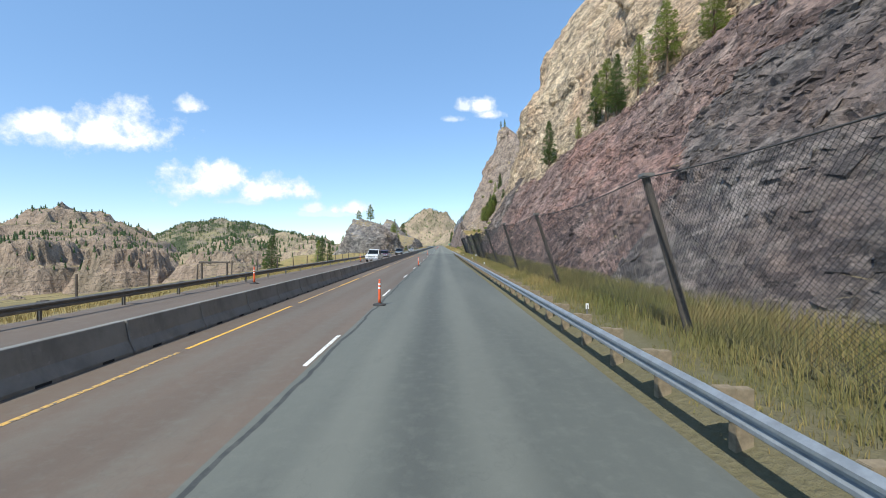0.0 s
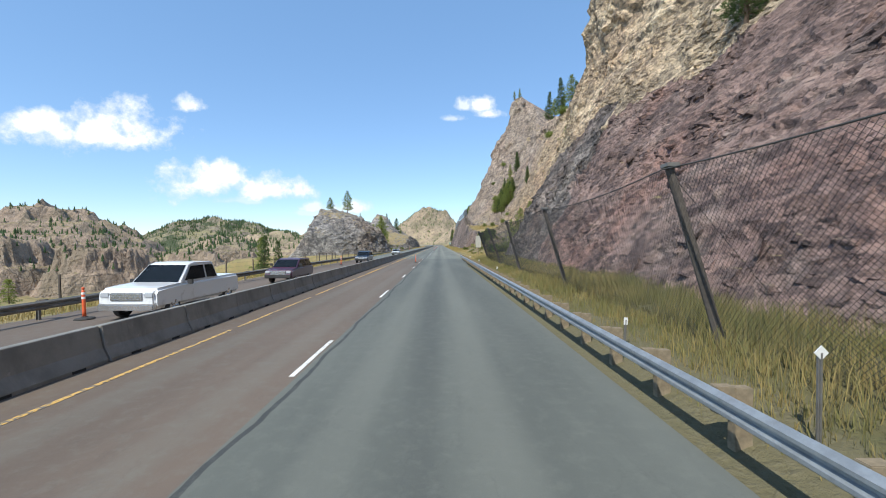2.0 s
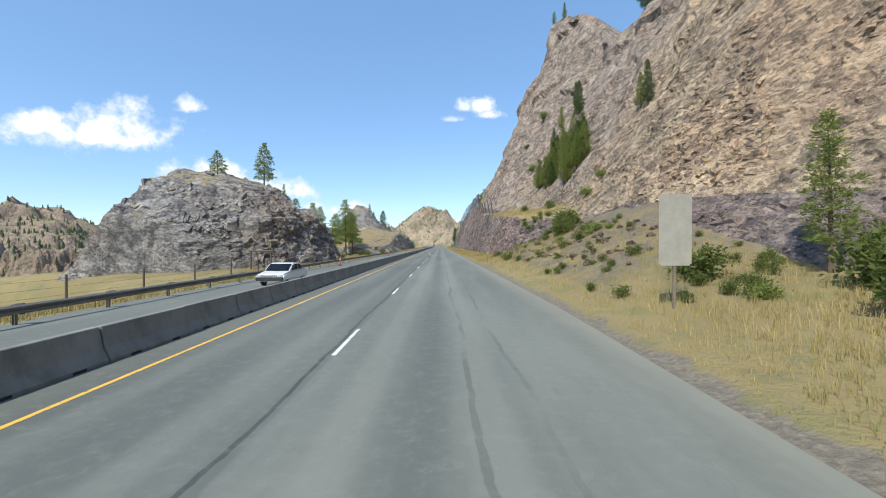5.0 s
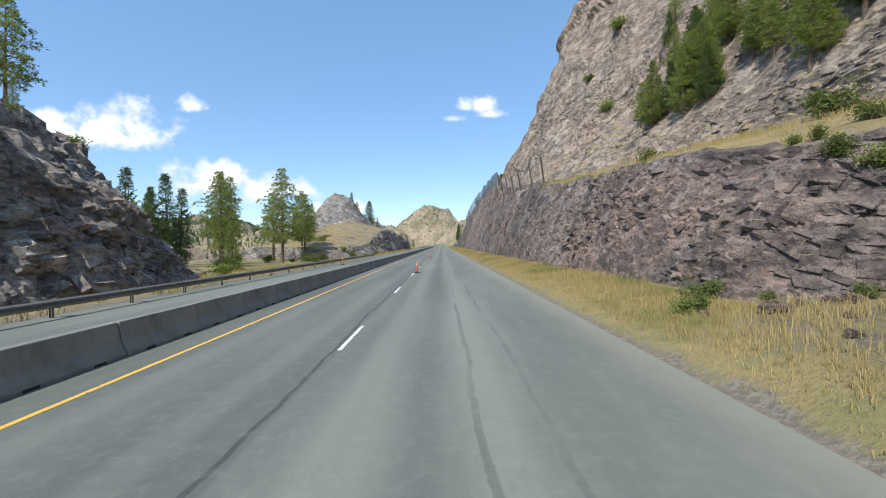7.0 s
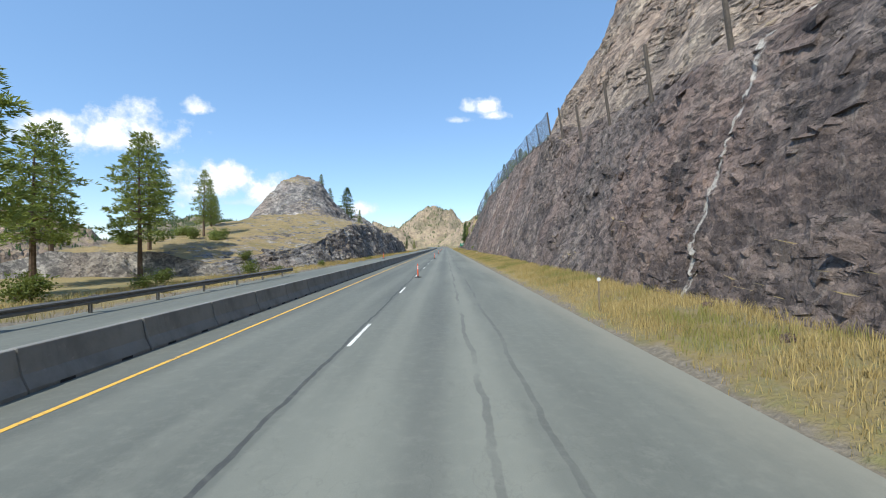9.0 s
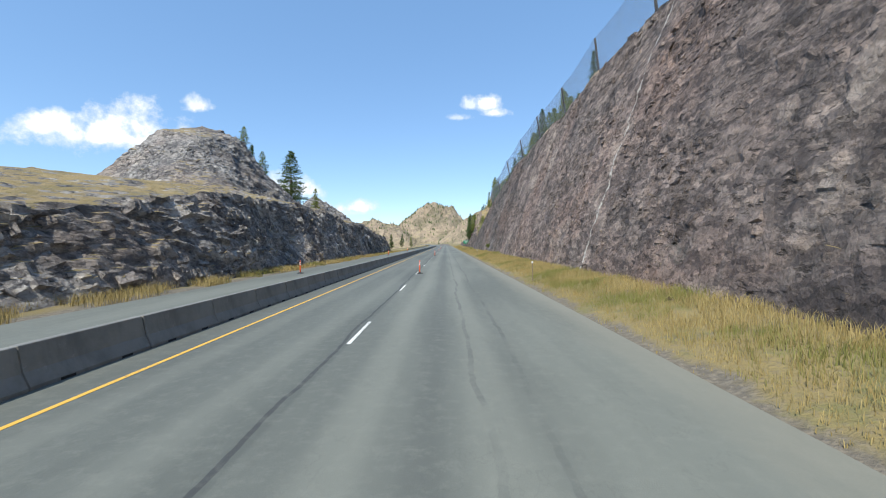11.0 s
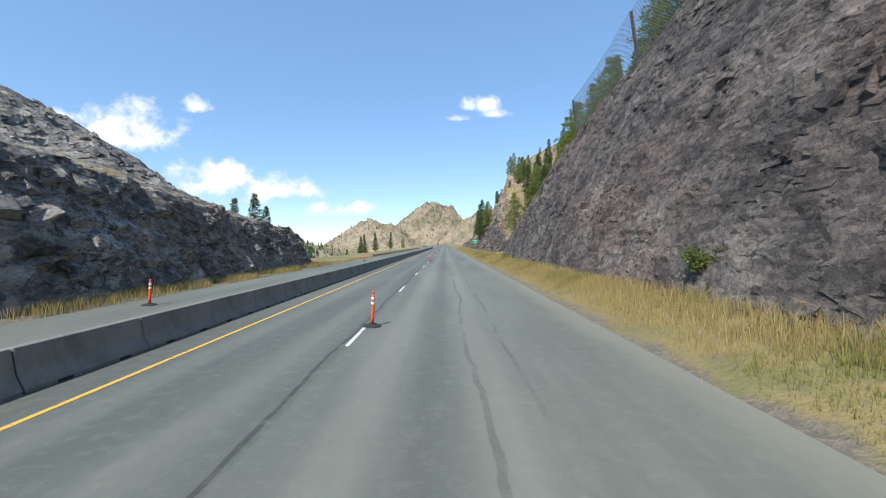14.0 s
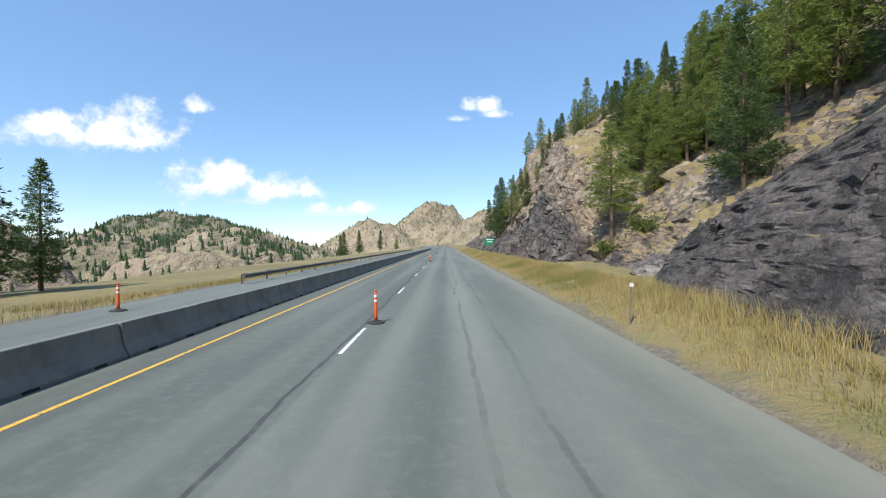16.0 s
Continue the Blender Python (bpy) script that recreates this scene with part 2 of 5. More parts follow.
def ground_material():
    mat, nt, b = material("dry_ground")
    g = Graph(nt)
    a, c, d = g.noise(0.05, 5), g.noise(0.6, 6), g.noise(7.0, 6)
    col = g.mix(g.ramp(a, 0.35, 0.65), (0.20, 0.155, 0.062), (0.29, 0.225, 0.095))
    col = g.mix(g.math("MULTIPLY", g.ramp(c, 0.48, 0.68), 0.7), col, (0.16, 0.17, 0.06))
    col = g.mix(g.math("MULTIPLY", g.ramp(d, 0.45, 0.7), 0.5), col, (0.20, 0.16, 0.11))
    soil = g.math("MULTIPLY", g.ramp(g.noise(0.3, 6, 0.7), 0.54, 0.70), 0.55)
    col = g.mix(soil, col, g.mix(g.ramp(d, 0.35, 0.7), (0.12, 0.095, 0.07), (0.24, 0.195, 0.15)))
    bank = g.math("MULTIPLY", g.math("MULTIPLY", g.ramp(g.axis("Y"), 138.0, 150.0), g.ramp(g.axis("Y"), 186.0, 178.0)), g.ramp(g.math("ADD", g.axis("X"), g.math("MULTIPLY", c, 3.0)), 8.2, 9.6))
    bank = g.math("MULTIPLY", bank, g.ramp(g.axis("X"), 40.0, 30.0))
    bank = g.math("MULTIPLY", bank, g.ramp(g.noise(0.5, 6, 0.7), 0.36, 0.58))
    col = g.mix(g.math("MULTIPLY", bank, 0.95), col, g.mix(g.ramp(d, 0.35, 0.7), (0.085, 0.070, 0.058), (0.22, 0.18, 0.15)))
    # bare gravel beside the pavement
    x = g.axis("X")
    near = g.math("MULTIPLY", g.ramp(g.math("ADD", x, g.math("MULTIPLY", c, 1.6)), 6.5, 6.1), g.ramp(x, -16.5, -15.2))
    green = g.math("MULTIPLY", g.ramp(g.axis("Y"), 124.0, 108.0), g.math("MULTIPLY", g.ramp(x, 2.0, 3.0), g.ramp(x, 40.0, 25.0)))
    col = g.mix(g.math("MULTIPLY", green, 0.85), col, (0.10, 0.095, 0.042))
    near = g.math("MULTIPLY", near, g.math("SUBTRACT", 1.0, g.math("MULTIPLY", green, 0.75)))
    col = g.mix(near, col, g.mix(g.ramp(d, 0.4, 0.7), (0.15, 0.13, 0.10), (0.24, 0.205, 0.155)))
    g.put(b, "Base Color", col)
    b.inputs["Roughness"].default_value = 1.0
    g.bump(b, g.math("ADD", d, c), 0.8, 0.12)
    return mat


def road_material():
    mat, nt, b = material("worn_asphalt")
    g = Graph(nt)
    x, y = g.axis("X"), g.axis("Y")
    grain, wide = g.noise(45.0, 4, 0.7), g.noise(0.35, 5, 0.6, g.stretch(1.0, 0.12, 1.0))
    patch = g.noise(1.1, 6, 0.7, g.stretch(1.0, 0.35, 1.0))
    col = g.mix(g.ramp(wide, 0.35, 0.68), (0.105, 0.108, 0.10), (0.150, 0.152, 0.138))
    # the passing lane's older, browner surface, up to a joint across the road
    left = g.math("MULTIPLY", g.ramp(x, -2.84, -2.88), g.math("LESS_THAN", y, 124.0))
    col = g.mix(left, col, g.mix(g.ramp(wide, 0.35, 0.68), (0.130, 0.094, 0.075), (0.170, 0.124, 0.099)))
    # past the joint the passing lane is darker than the lane beside it
    col = g.mix(g.math("MULTIPLY", g.math("MULTIPLY", g.ramp(x, -2.5, -2.6), g.ramp(x, -7.6, -7.5)), g.math("GREATER_THAN", y, 124.0)), col, (0.80, 0.81, 0.82), "MULTIPLY")
    # polished wheel tracks and the oily strip between them
    for cx, w, s in ((-1.35, 0.6, 0.36), (0.75, 0.65, 0.36), (-5.6, 0.5, 0.2), (-3.7, 0.5, 0.2)):
        band = g.ramp(g.math("ABSOLUTE", g.math("SUBTRACT", x, cx)), w, w * 0.25)
        col = g.mix(g.math("MULTIPLY", band, s), col, (0.21, 0.208, 0.185))
    drip = g.ramp(g.math("ABSOLUTE", g.math("SUBTRACT", x, -0.3)), 0.5, 0.1)
    col = g.mix(g.math("MULTIPLY", drip, 0.42), col, (0.07, 0.072, 0.07))
    # the sealed joint along the lane line and a second one under the wheels
    wob = g.math("MULTIPLY", g.math("SUBTRACT", g.noise(0.25, 5, 0.6), 0.5), 0.5)
    seal = g.ramp(g.math("ABSOLUTE", g.math("ADD", g.math("SUBTRACT", x, -2.72), wob)), 0.055, 0.038)
    col = g.mix(g.math("MULTIPLY", seal, 0.9), col, (0.045, 0.046, 0.048))
    for cx, seed_scale, width in ((0.6, 0.12, 0.075), (1.55, 0.09, 0.07)):
        wob2 = g.math("MULTIPLY", g.math("SUBTRACT", g.noise(seed_scale, 6, 0.65), 0.5), 0.9)
        seal2 = g.ramp(g.math("ABSOLUTE", g.math("ADD", g.math("SUBTRACT", x, cx), wob2)), width, width * 0.6)
        seal2 = g.math("MULTIPLY", seal2, g.math("MULTIPLY", g.ramp(g.noise(seed_scale * 2.2, 5), 0.36, 0.58), g.math("GREATER_THAN", y, 124.0)))
        col = g.mix(g.math("MULTIPLY", seal2, 0.5), col, (0.06, 0.06, 0.061))
    hair = g.ramp(g.math("ABSOLUTE", g.math("SUBTRACT", g.noise(0.5, 6, 0.6, g.stretch(1.0, 0.5, 1.0)), 0.5)), 0.006, 0.0)
    col = g.mix(g.math("MULTIPLY", hair, 0.12), col, (0.05, 0.05, 0.05))
    mottle = g.noise(3.2, 5, 0.75)
    col = g.mix(g.math("MULTIPLY", g.ramp(mottle, 0.45, 0.72), 0.28), col, (0.20, 0.198, 0.178))
    col = g.mix(g.math("MULTIPLY", g.ramp(patch, 0.58, 0.75), 0.3), col, (0.075, 0.075, 0.072))
    # dusty shoulder
    dust = g.ramp(g.math("ADD", x, g.math("MULTIPLY", patch, 1.6)), 4.0, 5.9)
    col = g.mix(g.math("MULTIPLY", dust, 0.7), col, (0.21, 0.195, 0.165))
    col = g.mix(0.35, col, g.mix(grain, (0.35, 0.35, 0.35), (1.0, 1.0, 1.0)), "MULTIPLY")
    # the whole surface turns paler ahead, between y 119 and 127
    col = g.mix(1.0, col, g.mix(g.ramp(y, 119.0, 127.0), (0.98, 1.02, 0.97), (1.36, 1.40, 1.31)), "MULTIPLY")
    g.put(b, "Base Color", col)
    b.inputs["Roughness"].default_value = 0.82
    g.bump(b, grain, 0.35, 0.01)
    return mat


GROUND, ASPHALT = ground_material(), road_material()


# ---- builders ----
def mesh_object(name, verts, faces, mat, parent=None, label="", smooth=False):
    me = bpy.data.meshes.new(name)
    me.from_pydata(verts if isinstance(verts, list) else verts.tolist(), [], faces if isinstance(faces, list) else faces.tolist())
    me.materials.append(mat)
    if smooth:
        me.shade_smooth()
    ob = new(name, me)
    ob.parent = parent
    if label:
        ob["label"] = label
    return ob


def part(name, bm, mat, parent=None, label="", smooth=False):
    me = bpy.data.meshes.new(name)
    bm.to_mesh(me)
    bm.free()
    me.materials.append(mat)
    if smooth:
        me.shade_smooth()
    ob = new(name, me)
    ob.parent = parent
    if label:
        ob["label"] = label
    return ob


def grid_faces(rows, cols, flip=False):
    i, j = np.meshgrid(np.arange(rows - 1), np.arange(cols - 1), indexing="ij")
    a = (i * cols + j).ravel()
    quad = [a, a + 1, a + cols + 1, a + cols]
    return np.stack(quad[::-1] if flip else quad, 1)


def box(bm, x0, x1, y0, y1, z0, z1, bevel=0.0):
    m = Matrix.LocRotScale(((x0 + x1) / 2, (y0 + y1) / 2, (z0 + z1) / 2), None, (x1 - x0, y1 - y0, z1 - z0))
    made = bmesh.ops.create_cube(bm, size=1.0, matrix=m)
    if bevel:
        edges = list({e for v in made["verts"] for e in v.link_edges})
        bmesh.ops.bevel(bm, geom=edges, offset=bevel, segments=2, affect="EDGES")


def rod(bm, a, b, r0, r1=None, sides=8, caps=True):
    a, b = Vector(a), Vector(b)
    m = Matrix.Translation((a + b) / 2) @ (b - a).to_track_quat("Z", "Y").to_matrix().to_4x4()
    bmesh.ops.create_cone(bm, cap_ends=caps, segments=sides, radius1=r0, radius2=r0 if r1 is None else r1, depth=(b - a).length, matrix=m)


def extrude_y(bm, outline, y0, y1, closed=True, caps=True):
    """A run of a cross-section (x, z) from y0 to y1."""
    a = [bm.verts.new((x, y0, z)) for x, z in outline]
    b = [bm.verts.new((x, y1, z)) for x, z in outline]
    n = len(outline)
    for k in range(n if closed else n - 1):
        bm.faces.new((a[k], a[(k + 1) % n], b[(k + 1) % n], b[k]))
    if closed and caps:
        bm.faces.new(a[::-1])
        bm.faces.new(b)
    bmesh.ops.recalc_face_normals(bm, faces=bm.faces)


# ---- cross-sections of the cut and the cliffs ----
# y, then toe, first edge, ledge, upper edge and top, each as distance from the road's axis and height
BUTTRESS = (
    (-40, 9.4, 0.6, 22.8, 20.0, 24.6, 20.5, 32, 45, 44, 75),
    (50, 9.5, 0.6, 22.7, 20.0, 24.2, 20.5, 31, 45, 43, 72),
    (62, 9.5, 0.6, 22.3, 19.4, 23.8, 20.0, 30, 42, 41, 69),
    (77, 9.6, 0.6, 20.3, 17.0, 21.8, 17.6, 27.6, 36, 37, 60),
    (98, 9.6, 0.6, 16.6, 14.0, 18.5, 17.0, 22.0, 35, 31, 57),
    (109, 9.8, 0.6, 14.4, 9.5, 17.0, 14.5, 20.8, 33, 28, 50),
    (117, 10.8, 0.6, 14.0, 6.5, 16.5, 10.0, 20, 13, 27, 17),
    (124, 13.0, 0.8, 15.5, 3.4, 18.0, 5.0, 22, 8, 30, 12),
    (129, 17.0, 0.8, 19.0, 2.6, 21.0, 4.0, 24, 6, 32, 9),
)
MAIN_CLIFF = (
    (122, 18.0, 0.6, 20.0, 2.6, 22.0, 4.0, 26, 7, 36, 12),
    (140, 16.0, 1.6, 19.0, 5.0, 21.0, 8.0, 27, 20, 40, 36),
    (165, 16.5, 4.0, 19.0, 6.5, 21.0, 11.0, 25, 22, 38, 40),
    (176, 15.5, 4.5, 17.0, 6.0, 20.0, 8.6, 23, 15, 40, 44),
    (184, 10.2, 1.0, 12.3, 6.3, 19.4, 8.8, 23.2, 15, 41, 46),
    (200, 9.4, 0.6, 12.2, 7.8, 19.6, 9.7, 23.5, 15.5, 41, 48),
    (218, 9.2, 0.6, 12.4, 9.4, 16.0, 10.2, 24.0, 17.0, 40, 50),
    (230, 9.2, 0.6, 12.5, 10.4, 14.2, 11.0, 26, 23, 43, 60),
    (245, 9.2, 0.6, 12.8, 11.6, 14.2, 12.0, 28, 38, 41, 72),
    (262, 9.2, 0.6, 13.2, 13.0, 14.2, 13.4, 28, 48, 39, 78),
    (272, 9.3, 0.6, 14.0, 16.0, 15.0, 16.4, 24, 38, 36, 62),
    (283, 9.4, 0.6, 15.2, 19.0, 16.0, 19.4, 20.5, 27, 26, 34),
)
ROAD_CUT = (
    (277, 9.5, 0.6, 15.2, 18.2, 16.2, 18.5, 20, 22, 26, 30),
    (300, 9.5, 0.6, 16.2, 21.0, 17.2, 21.0, 20, 22, 30, 25),
    (325, 9.3, 0.6, 15.8, 20.2, 16.8, 20.3, 20, 22, 34, 27),
    (347, 8.9, 0.6, 14.5, 19.0, 15.6, 19.2, 19, 21, 40, 30),
    (370, 8.6, 0.6, 13.2, 15.4, 15.0, 15.8, 20, 18.5, 45, 34),
    (384, 8.6, 0.6, 12.6, 13.0, 14.5, 13.6, 22, 18, 45, 36),
    (400, 8.6, 0.6, 10.4, 6.0, 13.0, 7.5, 22, 14, 45, 34),
    (409, 9.2, 0.6, 10.3, 2.6, 13.0, 4.0, 22, 11, 45, 34),
    (415, 11.5, 0.5, 12.3, 1.0, 14.0, 2.5, 22, 9, 45, 32),
)
FOREST_SLOPE = (
    (406, 12.0, 0.4, 13.5, 1.6, 15.5, 3.6, 23, 11, 45, 33),
    (428, 11.0, 0.4, 13.0, 1.6, 15.5, 4.4, 24, 12, 45, 33),
    (436, 10.7, 0.4, 12.4, 6.5, 14.6, 12.0, 22, 15, 44, 33),
    (446, 10.3, 0.4, 12.8, 9.0, 15.6, 16.5, 21, 19, 42, 32),
    (456, 10.2, 0.4, 13.0, 7.0, 16.5, 13.5, 24, 21, 40, 32),
    (480, 10.5, 0.4, 14.0, 5.0, 18.0, 12.0, 28, 24, 45, 36),
    (560, 11.0, 0.4, 16.0, 5.0, 22.0, 14.0, 38, 44, 60, 56),
    (700, 14.0, 0.4, 24.0, 8.0, 40.0, 25.0, 70, 60, 110, 80),
)
KNOB = (
    (171, 30, -1.0, 32, 3.0, 35, 6.0, 40, 6, 47, -4),
    (177, 22, -0.6, 24, 5.5, 31, 10.0, 38, 11, 46, -4),
    (186, 17.5, -0.2, 20.2, 7.2, 29, 12.6, 39, 14.0, 47, -4),
    (196, 17, -0.2, 20, 6.6, 29, 11.5, 37, 14.6, 47.5, -4),
    (204, 20.5, -0.2, 23.5, 3.0, 30, 9.4, 36, 13.4, 49, -4),
    (209, 23, -0.2, 26, 1.4, 31, 4.0, 40, 7.0, 52, -4),
    (215, 25, -0.3, 27, 0.3, 30, 1.2, 44, 2, 56, -5),
)
LEFT_CUT = (
    (260, 22, -0.3, 24, 0.8, 30, 2.0, 40, 2, 60, -3),
    (280, 17, 0.2, 19, 3.2, 26, 4.5, 36, 5, 60, -2),
    (300, 16.5, 0.2, 19.3, 6.5, 25, 7.6, 36, 9, 60, 0),
    (312, 16.5, 0.2, 19.8, 7.5, 25, 8.6, 36, 9.6, 52, 4),
    (320, 16.5, 0.2, 20.0, 7.8, 27, 9.2, 36, 10.5, 52, 6),
    (327, 16.5, 0.2, 20.0, 8.0, 28, 10.0, 37.5, 14.5, 49, 13),
    (333, 16.5, 0.2, 20.0, 8.0, 29.5, 10.2, 37.6, 19.3, 45, 20.5),
    (344, 16.5, 0.2, 19.5, 7.2, 29.5, 10.0, 37.8, 21.3, 45, 24.3),
    (350, 16.5, 0.2, 19.2, 6.6, 28.5, 9.2, 38.0, 16.5, 45, 19),
    (355, 16.5, 0.2, 19.0, 6.6, 27, 8.8, 36, 10.0, 54, 4),
    (360, 16.5, 0.2, 19.0, 6.6, 26, 8.4, 34, 9.0, 56, 1),
    (372, 16.5, 0.2, 18.8, 5.6, 25, 8.2, 33.0, 14.4, 46, 2),
    (380, 16.5, 0.2, 18.6, 5.0, 25, 7.2, 32.5, 12.4, 46, 0),
    (390, 16.5, 0.2, 18.4, 4.2, 24, 5.4, 31, 6.5, 46, -1),
    (404, 20, -0.2, 21, 0.6, 24, 0.8, 28, 0.8, 40, -2),
)


def section(table, y):
    """The cross-section at y: six points (distance, height), the last one behind the top."""
    keys = np.array(table, float)
    row = [np.interp(y, keys[:, 0], keys[:, k]) for k in range(1, 11)]
    pts = list(zip(row[0::2], row[1::2]))
    return pts


def facets(p, size, seed):
    """Blocky relief: each cell of a Voronoi pattern is a tilted slab."""
    q = Vector((p.x / size + seed, p.y / size * 0.8 + p.z / size * 0.25, p.z / size * 1.35))
    q += noise.noise_vector(q * 0.8) * 0.4
    dist, at = noise.voronoi(q, distance_metric="DISTANCE")
    c = at[0]
    n = noise.noise_vector(c * 7.31)
    return n.x * 0.9 + (q - c).dot(n) * 0.9 - max(0.0, 0.10 - (dist[1] - dist[0])) * 1.6


def rock_loft(name, table, side, mats, counts, step, rough, label, seed=0.0, back=120.0, drop=10.0, split=1.0, late=None, jag=0.0, block=1.0, wild=(9999, 1.0)):
    """A rock face lofted through cross-sections, broken into slabs. side: +1 east of the road, -1 west.
    wild: from where on the relief is rougher, and how much."""
    y0, y1 = table[0][0], table[-1][0]
    ys = np.arange(y0, y1 + step * 0.5, step)
    verts = []
    last = len(ys) - 1
    for row, y in enumerate(ys):
        # the sections wander a little, so that ribs and gullies form
        yy = y + 2.2 * noise.noise(Vector((y * 0.09, seed, 3.0)))
        pts = section(table, min(max(yy, y0), y1))
        toe = (pts[0][0] - 0.8, pts[0][1] - 1.6)
        tail = (pts[-1][0] + back, -3.0 if drop > 3 else -6.0)
        pts = [toe, *pts, tail]
        col = []
        for (xa, za), (xb, zb), n in zip(pts, pts[1:], (2, *counts)):
            for k in range(n):
                f = k / n
                col.append((xa + (xb - xa) * f, za + (zb - za) * f))
        col.append(pts[-1])
        m = len(col)
        for k, (x, z) in enumerate(col):
            xa, za = col[max(0, k - 3)]
            xb, zb = col[min(m - 1, k + 3)]
            tx, tz = xb - xa, zb - za
            ln = math.hypot(tx, tz) or 1.0
            nx, nz = -tz / ln, tx / ln
            p = Vector((x, y, z))
            steep = min(1.0, abs(nx) * 1.5)
            grow = min(1.0, max(0.0, (z - pts[1][1] + 0.6) / 2.5)) * (0.25 + 0.75 * steep)
            far = min(1.0, max(0.0, (z - 14) / 30))
            d = rough * (facets(p, 3.2, seed) * 0.20 * block + facets(p, 1.5, seed + 9) * 0.26 * block + facets(p, 0.75, seed + 2) * 0.19)
            d += jag * min(1.0, max(0.0, (z - 5.0) / 4.0)) * (0.55 - abs(noise.noise(Vector((x * 0.16, y * 0.16, z * 0.16 + seed)))) * 2.2)
            d += rough * (0.5 + far * 2.2) * noise.fractal(Vector((x * 0.09, y * 0.09, z * 0.07 + seed)), 1.0, 2.0, 3)
            d += far * rough * 1.5 * facets(p, 8.5, seed + 4)
            d *= grow * float(np.interp(y, (wild[0] - 8, wild[0] + 8), (1.0, wild[1])))
            sink = -14.0 if row in (0, last) else 0.0
            verts.append((side * (x + nx * d), y + 0.25 * d, z + nz * d + sink))
    cols = len(verts) // len(ys)
    faces = grid_faces(len(ys), cols, flip=side < 0)
    ob = mesh_object(name, verts, faces, mats[0])
    if late:
        # the rock changes its kind past a ragged line across the face
        at, other, early = late
        ob.data.materials.append(other)
        kinds = np.zeros(len(faces), dtype=np.int32)
        for n in range(len(faces)):
            r, c = divmod(n, cols - 1)
            shift = 9.0 * noise.noise(Vector((ys[r] * 0.1, c * 0.05, seed)))
            kinds[n] = (ys[r] > at + shift or ys[r] < early + shift) and c < 4 + sum(counts[:2])
        ob.data.polygons.foreach_set("material_index", kinds)
    if len(mats) > 1:
        # the upper rock begins near the ledge, along a ragged line
        ob.data.materials.append(mats[1])
        edge = 2 + counts[0] * split
        last_kind = len(ob.data.materials) - 1
        upper = kinds if late else np.zeros(len(faces), dtype=np.int32)
        for n in range(len(faces)):
            r, c = divmod(n, cols - 1)
            if c > edge + counts[0] * 0.16 * noise.noise(Vector((ys[r] * 0.12, c * 0.15, seed))) and not upper[n]:
                upper[n] = last_kind
        ob.data.polygons.foreach_set("material_index", upper)
    return tagged(ob, label, "cliff", kind="structure")


# ---- ground ----
def right_verge(x, y):
    """Height of the ground east of the road, up to the cliffs' feet."""
    rise = np.interp(y, (-40, 118, 128, 140, 158, 174, 184, 700), (0.10, 0.10, 0.09, 0.16, 0.46, 0.48, 0.16, 0.14))
    start = np.interp(y, (-40, 110, 124, 700), (3.6, 3.6, 5.1, 5.2))
    return np.clip(x - start, 0, None) * rise - 0.14 * np.clip((start + 0.5 - x) / 0.5, 0.0, 1.0) - 0.02


def left_verge(x, y):
    out = np.clip(-x - 14.6, 0, None)
    valley = np.interp(y, (-60, 160, 174, 215, 255, 275, 396, 420, 2000), (1, 1, 0.25, 0.35, 0.4, 0.05, 0.05, 1, 1))
    shelf = np.minimum(out * 0.16, 1.3 + np.clip(out - 10, 0, None) * 0.035)
    fall = np.clip(out - np.interp(y, (-60, 160, 178), (16, 16, 29)), 0, 130) * 0.55
    under = 0.14 * np.clip((0.5 - out) / 0.5, 0.0, 1.0)
    beyond = np.clip(out - 48, 0, 120) * 0.6
    return -shelf * valley - np.maximum(fall * np.clip(valley * 1.6 - 0.4, 0.12, 1.0), beyond) - 0.03 - under


def build_ground():
    xs = np.concatenate([-np.geomspace(3200, 62, 34), np.arange(-60, -15, 1.0), [-15.0, -14.6, -14.2, -13, 3.0], np.arange(3.3, 7.3, 0.4), np.arange(7.5, 30, 0.8), np.geomspace(30, 3200, 30)])
    ys = np.concatenate([[-600, -300, -150, -80], np.arange(-40, 440, 2.0), np.geomspace(440, 4500, 60)])
    xx, yy = np.meshgrid(xs, ys)
    zz = np.where(xx > 0, right_verge(xx, yy), left_verge(xx, yy))
    inner = (xx > -13.5) & (xx < 3.2)
    zz[inner] = -0.16
    lim = np.where(xx > 0, 1.9 + 0 * xx, -72.0 + 0 * xx)
    zz = np.where(xx > 0, np.minimum(zz, np.where((yy > 125) & (yy < 182) & (xx < 24), 7.0, 1.3)), np.maximum(zz, lim))
    for i in range(zz.shape[0]):
        for j in range(zz.shape[1]):
            if not inner[i, j] and abs(xx[i, j]) < 300:
                zz[i, j] += 0.16 * noise.noise(Vector((xx[i, j] * 0.35, yy[i, j] * 0.35, 0.0))) * min(1.0, max(0.0, abs(xx[i, j] + 4.5) - 9.6))
    verts = np.stack([xx.ravel(), yy.ravel(), zz.ravel()], 1)
    ob = mesh_object("ground", verts, grid_faces(len(ys), len(xs)), GROUND, smooth=True)
    return tagged(ob, "dry yellow grass and gravel ground beside the highway", "ground", kind="structure")


GROUND_OB = build_ground()


